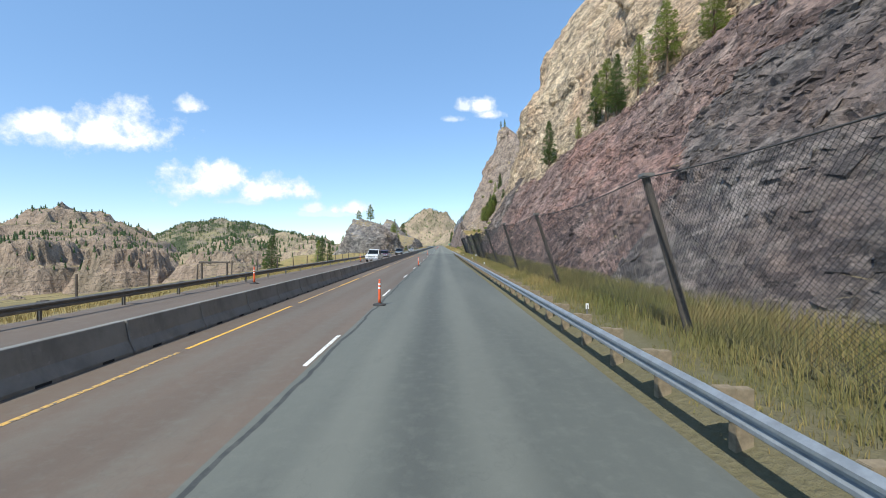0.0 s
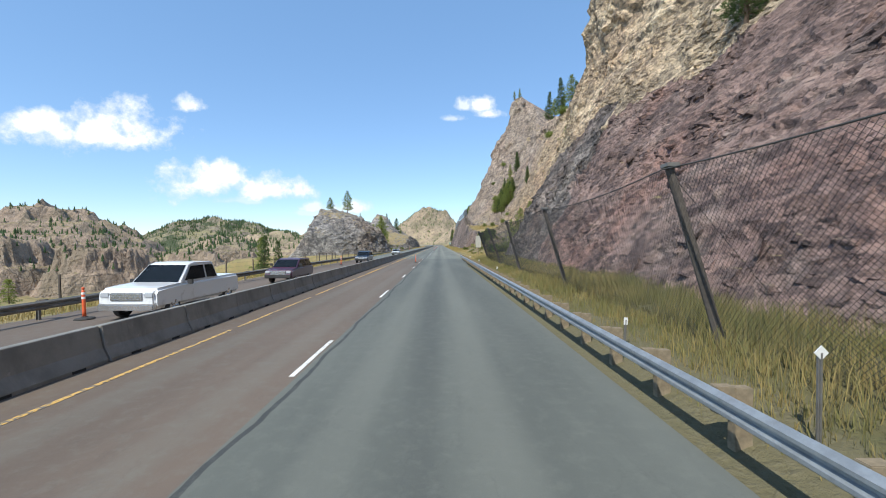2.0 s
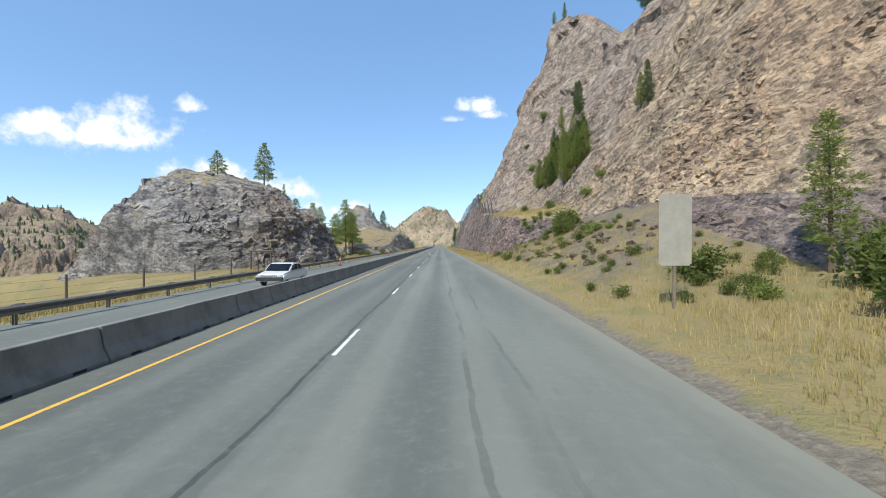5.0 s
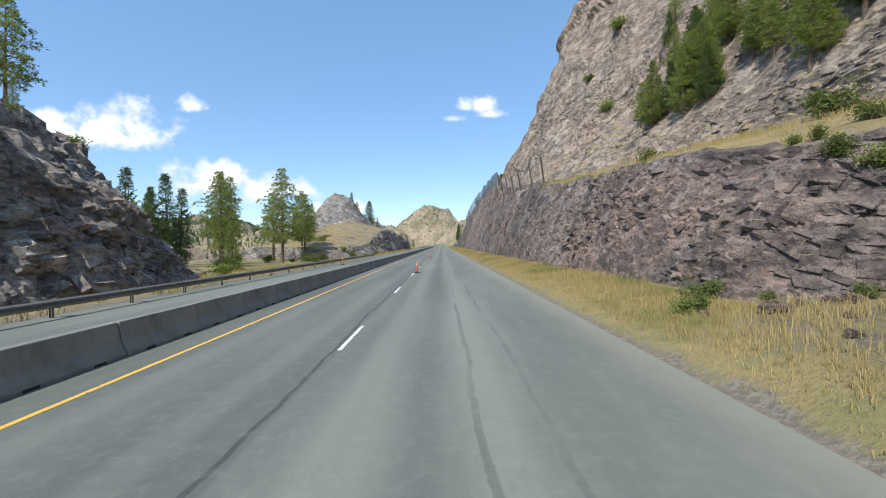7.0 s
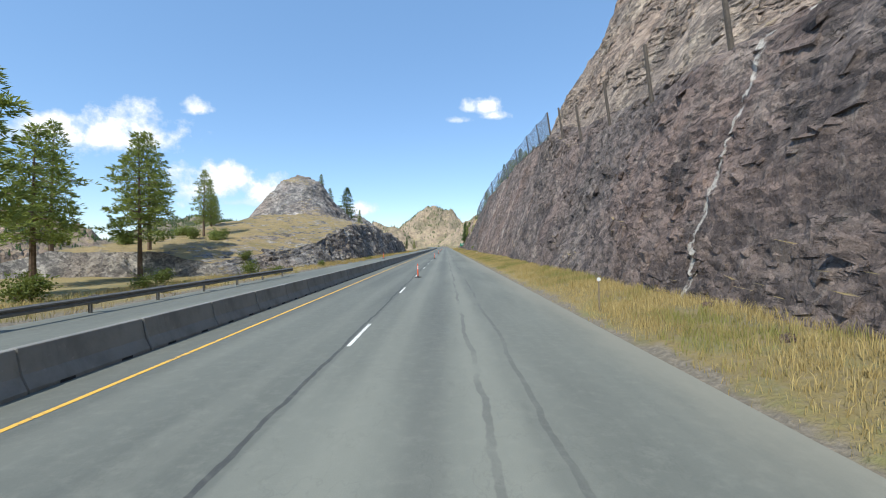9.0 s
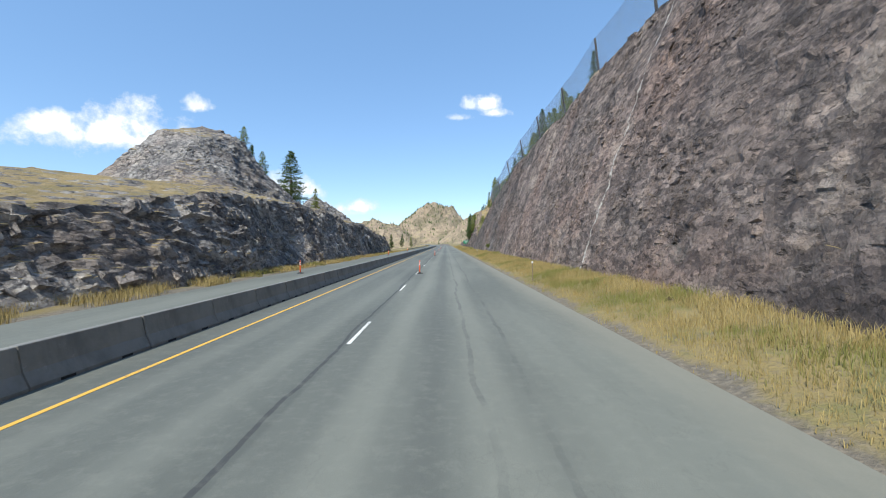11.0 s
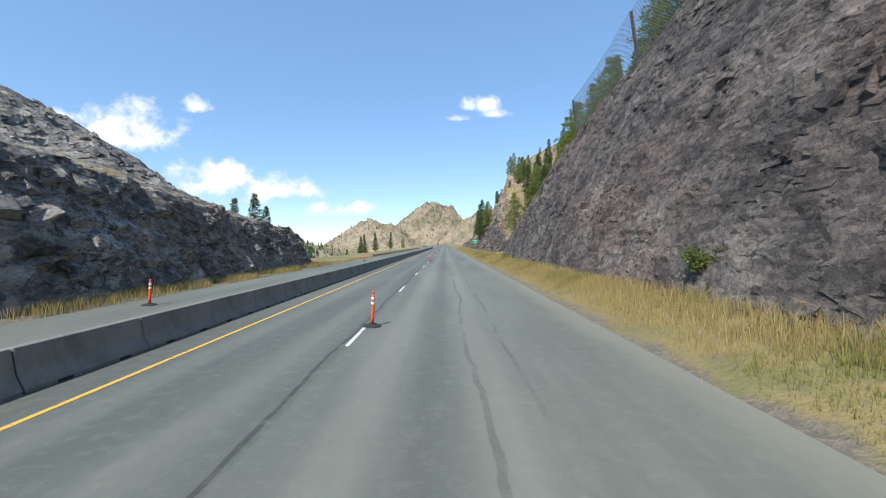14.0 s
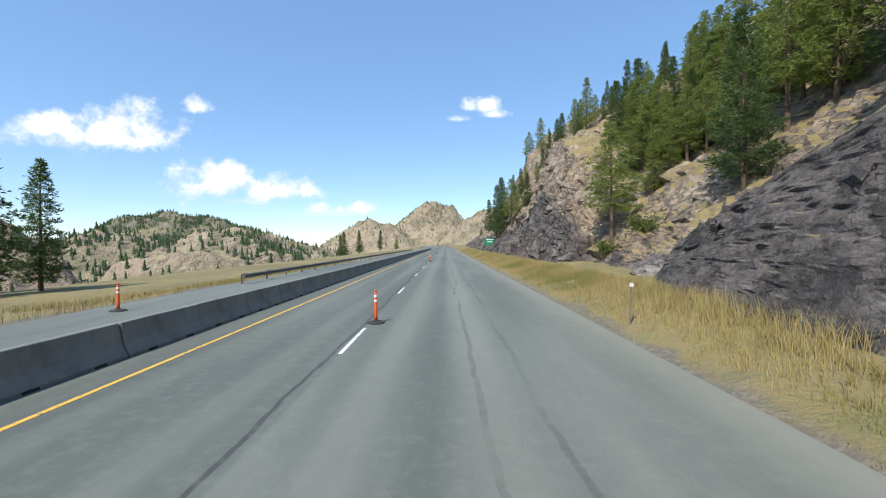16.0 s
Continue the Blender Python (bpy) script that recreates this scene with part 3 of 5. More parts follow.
def build_road():
    bm = bmesh.new()
    ys = [-60, *range(-40, 700, 20), 720, 900, 1200]
    def edge_r(y):
        return float(np.interp(y, (-60, 112, 124, 1200), (3.35, 3.35, 5.0, 5.1)))
    rows = []
    for y in ys:
        bend = -0.00011 * max(0.0, y - 560) ** 2
        rows.append([bm.verts.new((x + bend, y, z)) for x, z in ((-14.6, -0.25), (-14.4, 0.0), (-8.0, 0.0), (-2.6, 0.0), (edge_r(y), 0.0), (edge_r(y) + 0.12, -0.12))])
    for a, b in zip(rows, rows[1:]):
        for k in range(5):
            bm.faces.new((a[k], a[k + 1], b[k + 1], b[k]))
    ob = part("road", bm, ASPHALT)
    tagged(ob, "worn grey-green asphalt highway with sealed cracks", "road", kind="structure")
    return ob


road = build_road()
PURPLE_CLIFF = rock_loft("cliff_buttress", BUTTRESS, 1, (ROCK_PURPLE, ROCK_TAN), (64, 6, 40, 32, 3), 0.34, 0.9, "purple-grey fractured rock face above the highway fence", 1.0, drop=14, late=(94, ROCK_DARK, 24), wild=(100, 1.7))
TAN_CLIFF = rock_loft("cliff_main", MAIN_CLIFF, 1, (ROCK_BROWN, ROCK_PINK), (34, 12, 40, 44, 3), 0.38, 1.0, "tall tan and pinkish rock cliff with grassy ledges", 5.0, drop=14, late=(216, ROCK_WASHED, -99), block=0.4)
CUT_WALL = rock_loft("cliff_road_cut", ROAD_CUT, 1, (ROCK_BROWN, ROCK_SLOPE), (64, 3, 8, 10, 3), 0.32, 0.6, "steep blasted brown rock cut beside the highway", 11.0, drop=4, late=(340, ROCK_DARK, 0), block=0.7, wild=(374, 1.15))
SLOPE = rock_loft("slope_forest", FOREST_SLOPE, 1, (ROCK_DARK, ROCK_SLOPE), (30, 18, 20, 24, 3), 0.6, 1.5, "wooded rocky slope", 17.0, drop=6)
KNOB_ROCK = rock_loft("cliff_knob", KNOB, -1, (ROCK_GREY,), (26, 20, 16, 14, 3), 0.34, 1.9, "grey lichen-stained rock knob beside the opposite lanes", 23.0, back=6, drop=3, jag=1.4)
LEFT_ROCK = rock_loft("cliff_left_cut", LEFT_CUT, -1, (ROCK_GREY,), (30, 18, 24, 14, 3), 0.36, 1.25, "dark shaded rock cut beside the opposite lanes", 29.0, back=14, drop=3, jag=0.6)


# ---- far hills ----
def hill_material(name, grassy, rocky, woods):
    mat, nt, b = material(name)
    g = Graph(nt)
    a, c, d = g.noise(0.012, 5), g.noise(0.05, 6, 0.65), g.noise(0.25, 5)
    steep = g.ramp(g.math("ADD", g.slope(), g.math("MULTIPLY", g.math("SUBTRACT", c, 0.5), 0.7)), 0.90, 0.74)
    # crags: blocks and joints of weathered stone
    cell = nt.nodes.new("ShaderNodeSeparateColor")
    nt.links.new(g.voronoi(0.09, out="Color", co=g.warp(4.0, 0.08, (1.0, 1.0, 0.7))), cell.inputs[0])
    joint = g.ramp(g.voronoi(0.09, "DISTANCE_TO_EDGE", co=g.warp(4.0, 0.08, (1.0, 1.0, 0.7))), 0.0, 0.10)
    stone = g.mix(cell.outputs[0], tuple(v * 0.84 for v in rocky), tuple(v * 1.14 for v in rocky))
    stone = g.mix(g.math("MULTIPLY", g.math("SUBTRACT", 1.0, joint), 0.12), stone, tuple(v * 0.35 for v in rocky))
    # darker upright streaks in the stone, set by noise
    upright_streak = g.ramp(g.noise(0.06, 6, 0.65, g.stretch(1.0, 1.0, 0.25)), 0.50, 0.66)
    stone = g.mix(g.math("MULTIPLY", upright_streak, 0.6), stone, tuple(v * 0.45 for v in rocky))
    col = g.mix(g.math("MAXIMUM", steep, g.ramp(c, 0.50, 0.62)), grassy, stone)
    col = g.mix(g.math("MULTIPLY", g.ramp(g.math("ADD", a, g.math("MULTIPLY", d, 0.3)), 0.6, 0.75), woods), col, (0.06, 0.08, 0.035))
    g.put(b, "Base Color", col)
    b.inputs["Roughness"].default_value = 1.0
    g.bump(b, g.math("ADD", g.math("ADD", c, d), g.math("MULTIPLY", cell.outputs[1], 0.5)), 1.0, 7.0)
    return mat


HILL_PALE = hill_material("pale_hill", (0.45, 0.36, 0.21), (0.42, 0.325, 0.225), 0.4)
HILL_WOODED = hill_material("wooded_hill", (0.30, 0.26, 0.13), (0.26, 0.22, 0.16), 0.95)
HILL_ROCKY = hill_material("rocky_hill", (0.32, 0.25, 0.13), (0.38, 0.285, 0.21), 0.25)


def hill(cx, cy, rx, ry, height, mat, label, seed, base=-74.0, n=84, steep=1.0, terraces=0, turn=0.0, rough=1.0):
    us = np.linspace(-1.9, 1.9, n)
    verts = []
    ca, sa = math.cos(math.radians(turn)), math.sin(math.radians(turn))
    for v in us:
        for u in us:
            r2 = u * u + v * v
            x, y = cx + u * rx * ca + v * ry * sa, cy - u * rx * sa + v * ry * ca
            if steep > 4:
                # buttresses and clefts in the plan of a bluff
                q = Vector((x * 2.2 / rx, y * 2.2 / rx, seed))
                r2 *= 1.0 + 0.55 * noise.noise(q) + 0.35 * abs(noise.noise(q * 2.7)) + 0.16 * noise.noise(q * 6.1)
            h = height * math.exp(-1.15 * max(0.0, r2)**steep)
            ridge = noise.fractal(Vector((x * 4.0 / rx, y * 4.0 / rx, seed)), 0.9, 2.1, 6)
            crag = abs(noise.noise(Vector((x * 7.0 / rx, y * 7.0 / rx, seed + 5.0))))
            h *= 1.0 + rough * (0.14 * ridge - 0.16 * crag)
            if terraces:
                # cliff bands between gentler shelves
                s = h / height * terraces + 0.5 * noise.noise(Vector((x * 3.0 / rx, y * 3.0 / rx, seed + 9.0)))
                f = s - math.floor(s)
                h = height * (math.floor(s) + f + 0.62 * (f * f * (3 - 2 * f) - f) * 2.0) / terraces
                h += height * 0.035 * noise.fractal(Vector((x * 16.0 / rx, y * 16.0 / rx, seed)), 0.8, 2.0, 3)
            edge = max(0.0, 1.0 - max(abs(u), abs(v)) / 1.9)
            verts.append((x, y, base + h * min(1.0, edge * 5) - (2.0 if edge == 0 else 0.0)))
    ob = mesh_object("hill", verts, grid_faces(n, n), mat)
    ob["cx"], ob["cy"], ob["rx"], ob["ry"] = cx, cy, rx, ry
    return tagged(ob, label, "hill", kind="structure")


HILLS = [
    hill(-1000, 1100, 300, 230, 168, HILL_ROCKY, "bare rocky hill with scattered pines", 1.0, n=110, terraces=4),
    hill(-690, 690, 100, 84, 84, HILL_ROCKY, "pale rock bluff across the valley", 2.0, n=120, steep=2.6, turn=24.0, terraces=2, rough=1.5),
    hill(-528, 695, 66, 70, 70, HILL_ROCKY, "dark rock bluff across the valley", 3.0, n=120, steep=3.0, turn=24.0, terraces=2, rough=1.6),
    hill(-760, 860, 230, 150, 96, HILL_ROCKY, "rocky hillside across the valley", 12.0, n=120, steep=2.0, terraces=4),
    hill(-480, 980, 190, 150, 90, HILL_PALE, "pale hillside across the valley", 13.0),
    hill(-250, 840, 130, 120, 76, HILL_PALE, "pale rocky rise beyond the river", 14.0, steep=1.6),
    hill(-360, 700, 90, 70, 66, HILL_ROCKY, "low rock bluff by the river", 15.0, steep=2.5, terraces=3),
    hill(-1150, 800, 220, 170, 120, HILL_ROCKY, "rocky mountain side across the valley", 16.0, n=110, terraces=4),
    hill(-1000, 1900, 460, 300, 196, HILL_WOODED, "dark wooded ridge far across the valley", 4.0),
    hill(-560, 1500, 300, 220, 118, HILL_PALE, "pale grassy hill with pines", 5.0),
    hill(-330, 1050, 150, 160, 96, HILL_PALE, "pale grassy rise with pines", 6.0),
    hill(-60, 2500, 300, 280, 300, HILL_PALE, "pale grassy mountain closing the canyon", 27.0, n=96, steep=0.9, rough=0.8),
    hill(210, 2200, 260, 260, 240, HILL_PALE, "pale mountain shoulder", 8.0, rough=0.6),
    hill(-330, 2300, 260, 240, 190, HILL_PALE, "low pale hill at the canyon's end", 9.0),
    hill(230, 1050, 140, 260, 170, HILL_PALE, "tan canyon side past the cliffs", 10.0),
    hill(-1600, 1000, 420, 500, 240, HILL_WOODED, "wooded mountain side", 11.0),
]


# ---- lane markings ----
def paint_material(name, colour, wear):
    mat, nt, b = material(name)
    g = Graph(nt)
    worn = g.ramp(g.math("ADD", g.noise(9.0, 6, 0.7), g.math("MULTIPLY", g.noise(0.5, 3), 0.35)), wear, wear + 0.14)
    g.put(b, "Base Color", g.mix(worn, colour, (0.14, 0.13, 0.115)))
    b.inputs["Roughness"].default_value = 0.7
    return mat


PAINT_WHITE = paint_material("white_road_paint", (0.74, 0.74, 0.70), 0.68)
PAINT_YELLOW = paint_material("yellow_road_paint", (0.76, 0.44, 0.07), 0.72)
PAINT_YELLOW_OLD = paint_material("old_yellow_road_paint", (0.62, 0.38, 0.10), 0.62)


def strip(name, x, width, y0, y1, mat, label=""):
    bm = bmesh.new()
    box(bm, x - width / 2, x + width / 2, y0, y1, -0.004, 0.006)
    ob = part(name, bm, mat, road)
    if label:
        ob["label"] = label
    return ob


def build_markings():
    bm = bmesh.new()
    box(bm, -0.052, 0.052, 0.0, 3.05, -0.004, 0.006)
    first = part("lane_dash", bm, PAINT_WHITE, road)
    def spot(k):
        y = 315.4 + 12.19 * (k - 28)
        return (-2.97, y - 1.7, 0) if y < 125 else (-2.56, y, 0)

    first.location = spot(0)
    for k in range(1, 56):
        ob = new("lane_dash", first.data)
        ob.parent = road
        ob.location = spot(k)
    y = -20.0
    rng = random.Random(4)
    while y < 124:
        n = rng.uniform(4.5, 7.5)
        strip("edge_line", -6.45, 0.11, y, y + n, PAINT_YELLOW_OLD if rng.random() < 0.6 else PAINT_YELLOW)
        y += n + rng.uniform(0.2, 1.1)
    y = 124.0
    while y < 560:
        strip("edge_line", -6.35, 0.11, y, y + 30, PAINT_YELLOW)
        y += 30.0


build_markings()

# ---- concrete median barrier ----
def concrete_material():
    mat, nt, b = material("barrier_concrete")
    g = Graph(nt)
    a, c, d = g.noise(1.2, 6, 0.65), g.noise(14.0, 6, 0.7), g.noise(0.9, 5, 0.7, g.stretch(1.0, 1.0, 0.2))
    col = g.mix(g.ramp(a, 0.35, 0.65), (0.185, 0.18, 0.166), (0.265, 0.26, 0.24))
    col = g.mix(g.math("MULTIPLY", g.ramp(d, 0.52, 0.7), 0.55), col, (0.13, 0.128, 0.12))
    col = g.mix(g.math("MULTIPLY", g.ramp(g.noise(2.5, 5, 0.75), 0.62, 0.72), 0.6), col, (0.40, 0.39, 0.36))
    col = g.mix(g.math("MULTIPLY", g.one(), 0.3), col, (0.2, 0.2, 0.19))
    g.put(b, "Base Color", col)
    b.inputs["Roughness"].default_value = 0.9
    g.bump(b, c, 0.4, 0.01)
    return mat


CONCRETE = concrete_material()


def build_barrier():
    bm = bmesh.new()
    half = [(0.30, 0.0), (0.30, 0.07), (0.175, 0.33), (0.085, 0.80), (0.07, 0.815)]
    outline = [*half, *[(-x, z) for x, z in half[::-1]]]
    extrude_y(bm, outline, -1.512, 1.512)
    bmesh.ops.bevel(bm, geom=[e for e in bm.edges if abs(e.verts[0].co.y - e.verts[1].co.y) < 1e-4], offset=0.02, segments=1, affect="EDGES")
    # forklift slots at the foot: near-black boxes stand for the shade inside
    first = part("barrier_segment", bm, CONCRETE)
    tagged(first, "weathered grey concrete median barrier segment on the road", "barrier", "median barrier")
    slot_shade = plain("slot_shade_black", (0.03, 0.03, 0.03), 1.0)
    for y in (-0.75, 0.75):
        dark = bmesh.new()
        box(dark, -0.306, 0.306, y - 0.16, y + 0.16, 0.0, 0.055)
        part("drain_slot", dark, slot_shade, first, "dark drain slot")
    first.location = (-7.72, -19.0, 0.0)
    rng = random.Random(8)
    for k in range(1, 205):
        y = -19.0 + 3.05 * k
        bend = -0.00011 * max(0.0, y - 560) ** 2
        copy_thing(first, pose(-7.72 + rng.uniform(-0.02, 0.02) + bend, y, 0, 0, 0, rng.uniform(-0.25, 0.25)))


build_barrier()

# ---- steel guardrails ----
def steel_material(name, colour, rough, rust):
    mat, nt, b = material(name)
    g = Graph(nt)
    col = g.mix(g.ramp(g.noise(3.0, 6, 0.7), 0.35, 0.7), tuple(c * 0.75 for c in colour), colour)
    col = g.mix(g.math("MULTIPLY", g.ramp(g.noise(1.6, 6, 0.75), 0.55, 0.75), rust), col, (0.16, 0.09, 0.05))
    g.put(b, "Base Color", col)
    b.inputs["Roughness"].default_value, b.inputs["Metallic"].default_value = rough, 0.55
    return mat


GALVANISED = steel_material("galvanised_steel", (0.38, 0.40, 0.41), 0.55, 0.2)
DULL_STEEL = steel_material("weathered_steel", (0.24, 0.23, 0.21), 0.65, 0.45)
TIMBER = plain("weathered_timber", (0.22, 0.175, 0.115), 0.9, 0.0, 9.0, 0.35, 0.01)
DARK_TIMBER = plain("dark_weathered_timber", (0.105, 0.088, 0.074), 0.9, 0.0, 9.0, 0.35, 0.01)


def w_beam(length):
    bm = bmesh.new()
    face = [(0.0, -0.155), (0.03, -0.13), (0.08, -0.10), (0.08, -0.055), (0.015, -0.015), (0.015, 0.015), (0.08, 0.055), (0.08, 0.10), (0.03, 0.13), (0.0, 0.155)]
    outline = [*face, *[(x - 0.006, z) for x, z in face[::-1]]]
    extrude_y(bm, outline, 0, length)
    return bm


def guardrail(x, y0, y1, side, mat, label, top=0.72, post_gap=1.905, timber=True, lateral=None):
    """A W-beam rail with posts and blocks. side: +1 where the rail faces +x."""
    base = new("guardrail")
    base.location = (x, y0, 0)
    tagged(base, label, "guardrail")
    y = 0.0
    while y < y1 - y0 - 0.01:
        n = min(3.81, y1 - y0 - y)
        ob = part("rail_beam", w_beam(n), mat, base)
        ob.location = (0, y, top - 0.16)
        ob.scale = (side, 1, 1)
        y += 3.81
    bm = bmesh.new()
    if timber:
        box(bm, -0.12, 0.12, -0.075, 0.075, -0.35, top, 0.008)
    else:
        box(bm, -0.05, 0.05, -0.004, 0.004, -0.3, top - 0.02)
        box(bm, -0.05, -0.042, -0.05, 0.05, -0.3, top - 0.02)
        box(bm, 0.042, 0.05, -0.05, 0.05, -0.3, top - 0.02)
    post = part("post", bm, TIMBER if timber else DULL_STEEL, base)
    bm = bmesh.new()
    box(bm, -0.12 if timber else -0.1, 0.12 if timber else 0.1, -0.075, 0.075, top - 0.34, top + 0.02, 0.008)
    block = part("spacer_block", bm, TIMBER if timber else DARK_TIMBER, base)
    k, y = 0, 0.3
    while y < y1 - y0:
        for src, off in ((post, 0.365 if timber else 0.29), (block, 0.122 if timber else 0.1)):
            ob = src if k == 0 else new(src.name.split(".")[0], src.data)
            ob.parent = base
            ob.location = (-side * off, y, 0)
        k += 1
        y += post_gap
    return base


east_rail = guardrail(3.6, -14.0, 120.4, -1, GALVANISED, "galvanised steel guardrail on timber posts beside the lane", 0.77)
bm = bmesh.new()
outline = [(0.17 - 0.17 * math.cos(radians(a)), 0.17 * math.sin(radians(a))) for a in range(0, 181, 20)]
for z0, z1 in ((0.46, 0.77),):
    lo = [bm.verts.new((x, y, z0)) for x, y in outline]
    hi = [bm.verts.new((x, y, z1)) for x, y in outline]
    for k in range(len(outline) - 1):
        bm.faces.new((lo[k], lo[k + 1], hi[k + 1], hi[k]))
    bmesh.ops.solidify(bm, geom=bm.faces[:], thickness=0.006)
end_shoe = part("end_terminal", bm, GALVANISED, east_rail)
end_shoe.location = (-0.04, 134.4, 0)
guardrail(-13.75, -24.0, 256.0, 1, DULL_STEEL, "weathered brown steel guardrail beside the opposite lanes", 0.70, 3.81, False)
guardrail(-13.4, 418.0, 560.0, 1, DULL_STEEL, "weathered steel guardrail above the valley", 0.70, 3.81, False)

# ---- traffic tubes ----
ORANGE = plain("orange_plastic", (0.75, 0.12, 0.035), 0.5, 0.0, 6.0, 0.18)
REFLECT = plain("white_reflective_band", (0.82, 0.82, 0.80), 0.4, 0.0, 10.0, 0.08)
RUBBER = plain("black_rubber", (0.035, 0.035, 0.035), 0.85, 0.0, 12.0, 0.3)


def lathe(bm, rings, sides=16, cap=True):
    loops = []
    for r, z in rings:
        loops.append([bm.verts.new((r * math.cos(2 * math.pi * k / sides), r * math.sin(2 * math.pi * k / sides), z)) for k in range(sides)])
    for a, b in zip(loops, loops[1:]):
        for k in range(sides):
            bm.faces.new((a[k], a[(k + 1) % sides], b[(k + 1) % sides], b[k]))
    if cap:
        bm.faces.new(loops[0][::-1])
        bm.faces.new(loops[-1])
    bmesh.ops.recalc_face_normals(bm, faces=bm.faces)


def traffic_tube():
    base = new("traffic_tube")
    tagged(base, "orange plastic delineator tube with white bands on a rubber base", "traffic post", "lane closure tubes")
    bm = bmesh.new()
    lathe(bm, [(0.30, 0.0), (0.31, 0.02), (0.27, 0.06), (0.12, 0.075), (0.09, 0.11)], 8)
    part("rubber_foot", bm, RUBBER, base)
    bm = bmesh.new()
    lathe(bm, [(0.062, 0.08), (0.056, 0.3), (0.052, 0.98), (0.046, 1.02), (0.03, 1.03), (0.028, 1.06), (0.045, 1.08), (0.045, 1.12), (0.02, 1.135)])
    part("tube", bm, ORANGE, base, smooth=True)
    for z in (0.72, 0.88):
        bm = bmesh.new()
        lathe(bm, [(0.0565, z), (0.0565, z + 0.08)], 16)
        part("reflective_band", bm, REFLECT, base, "white reflective band")
    return base


tube = traffic_tube()
tube.matrix_basis = pose(-2.68, 18.0, 0, 0, 0, 20)
TUBES = ((-2.72, 51.0), (-3.5, 108.8), (-2.3, 209.0), (-2.3, 253.5), (-2.3, 304.0), (-2.35, 354.5), (-2.35, 404.6), (-2.4, 455), (-2.4, 505),
         (-12.7, 28.0), (-12.5, 64.0), (-12.4, 101.0), (-12.8, 175.0), (-12.8, 224.0), (-12.8, 304.0), (-12.8, 359.0), (-13.0, 407.0))
for k, (x, y) in enumerate(TUBES):
    copy_thing(tube, pose(x, y, 0, (k * 37 % 5 - 2) * 0.8, (k * 53 % 5 - 2) * 0.8, k * 41))

# ---- roadside delineators and signs ----
WHITE_METAL = plain("white_painted_metal", (0.72, 0.72, 0.70), 0.5, 0.0, 9.0, 0.12)
SIGN_BACK = plain("bare_aluminium_sign_back", (0.50, 0.47, 0.40), 0.5, 0.4, 3.0, 0.15)
SIGN_GREEN = plain("green_sign_face", (0.02, 0.22, 0.12), 0.45, 0.0, 5.0, 0.1)


def delineator(round_head=True, tab=False):
    base = new("delineator_post")
    tagged(base, "thin steel roadside post with a white reflector", "roadside post", "roadside reflectors")
    bm = bmesh.new()
    box(bm, -0.03, 0.03, -0.012, 0.012, -0.3, 1.2)
    box(bm, -0.012, 0.012, -0.03, -0.012, -0.3, 1.2)
    part("post", bm, DULL_STEEL if not round_head else TIMBER, base)
    bm = bmesh.new()
    if tab:
        box(bm, -0.05, 0.05, -0.024, -0.012, 1.08, 1.26, 0.004)
    elif round_head:
        rod(bm, (0, -0.03, 1.24), (0, -0.014, 1.24), 0.075, sides=16)
    else:
        m = Matrix.Translation((0, -0.02, 1.2)) @ Matrix.Rotation(radians(45), 4, "Y") @ Matrix.Diagonal((0.13, 0.012, 0.13, 1))
        bmesh.ops.create_cube(bm, size=1.0, matrix=m)
    part("reflector", bm, WHITE_METAL, base, "white reflector")
    return base


def verge_z(x, y):
    return float(right_verge(np.array([x]), np.array([y]))[0]) if x > 0 else float(left_verge(np.array([x]), np.array([y]))[0])


mark_a, mark_b, mark_c = delineator(False), delineator(True), delineator(False, True)
mark_a.matrix_basis = pose(4.75, 54.6, verge_z(4.75, 54.6))
mark_c.matrix_basis = pose(4.6, 12.8, verge_z(4.6, 12.8) - 0.52)
for y in (43.0, 59.7, 82.5, 97.8, 112.3):
    copy_thing(mark_c, pose(4.6, y, verge_z(4.6, y) - 0.52, 0, (y % 3) - 1, 0))
mark_b.matrix_basis = pose(5.9, 174.0, verge_z(5.9, 174.0) + 0.02)
for y in (235.0, 296.0, 345.0, 404.0, 460.0):
    copy_thing(mark_b, pose(5.9, y, verge_z(5.9, y) + 0.02, 0, (y % 5) - 2, 0))


def road_sign(x, y, w, h, z0, posts, face, label, name="road_sign"):
    base = new(name)
    base.location = (x, y, verge_z(x, y))
    tagged(base, label, "road sign")
    bm = bmesh.new()
    box(bm, -w / 2, w / 2, -0.012, 0.0, z0, z0 + h, 0.0)
    bmesh.ops.bevel(bm, geom=[e for e in bm.edges if abs(e.verts[0].co.y - e.verts[1].co.y) > 0.005], offset=0.06, segments=3, affect="EDGES")
    part("panel", bm, face, base)
    for px in posts:
        bm = bmesh.new()
        box(bm, px - 0.05, px + 0.05, 0.0, 0.1, -0.4, z0 + h - 0.1, 0.01)
        part("post", bm, TIMBER, base)
    return base


plain_sign = road_sign(8.2, 137.0, 1.15, 2.5, 1.5, (0.0,), SIGN_BACK, "tall bare metal sign panel on one timber post in the grass")
green = road_sign(11.2, 495.0, 3.0, 1.8, 1.6, (-1.0, 1.0), SIGN_GREEN, "green highway guide sign on two posts")
for k, (w, z) in enumerate(((1.9, 2.9), (1.3, 2.35))):
    bm = bmesh.new()
    box(bm, -w / 2, w / 2, -0.018, -0.012, z, z + 0.22)
    part("lettering_bar", bm, WHITE_METAL, green, "white lettering bar")

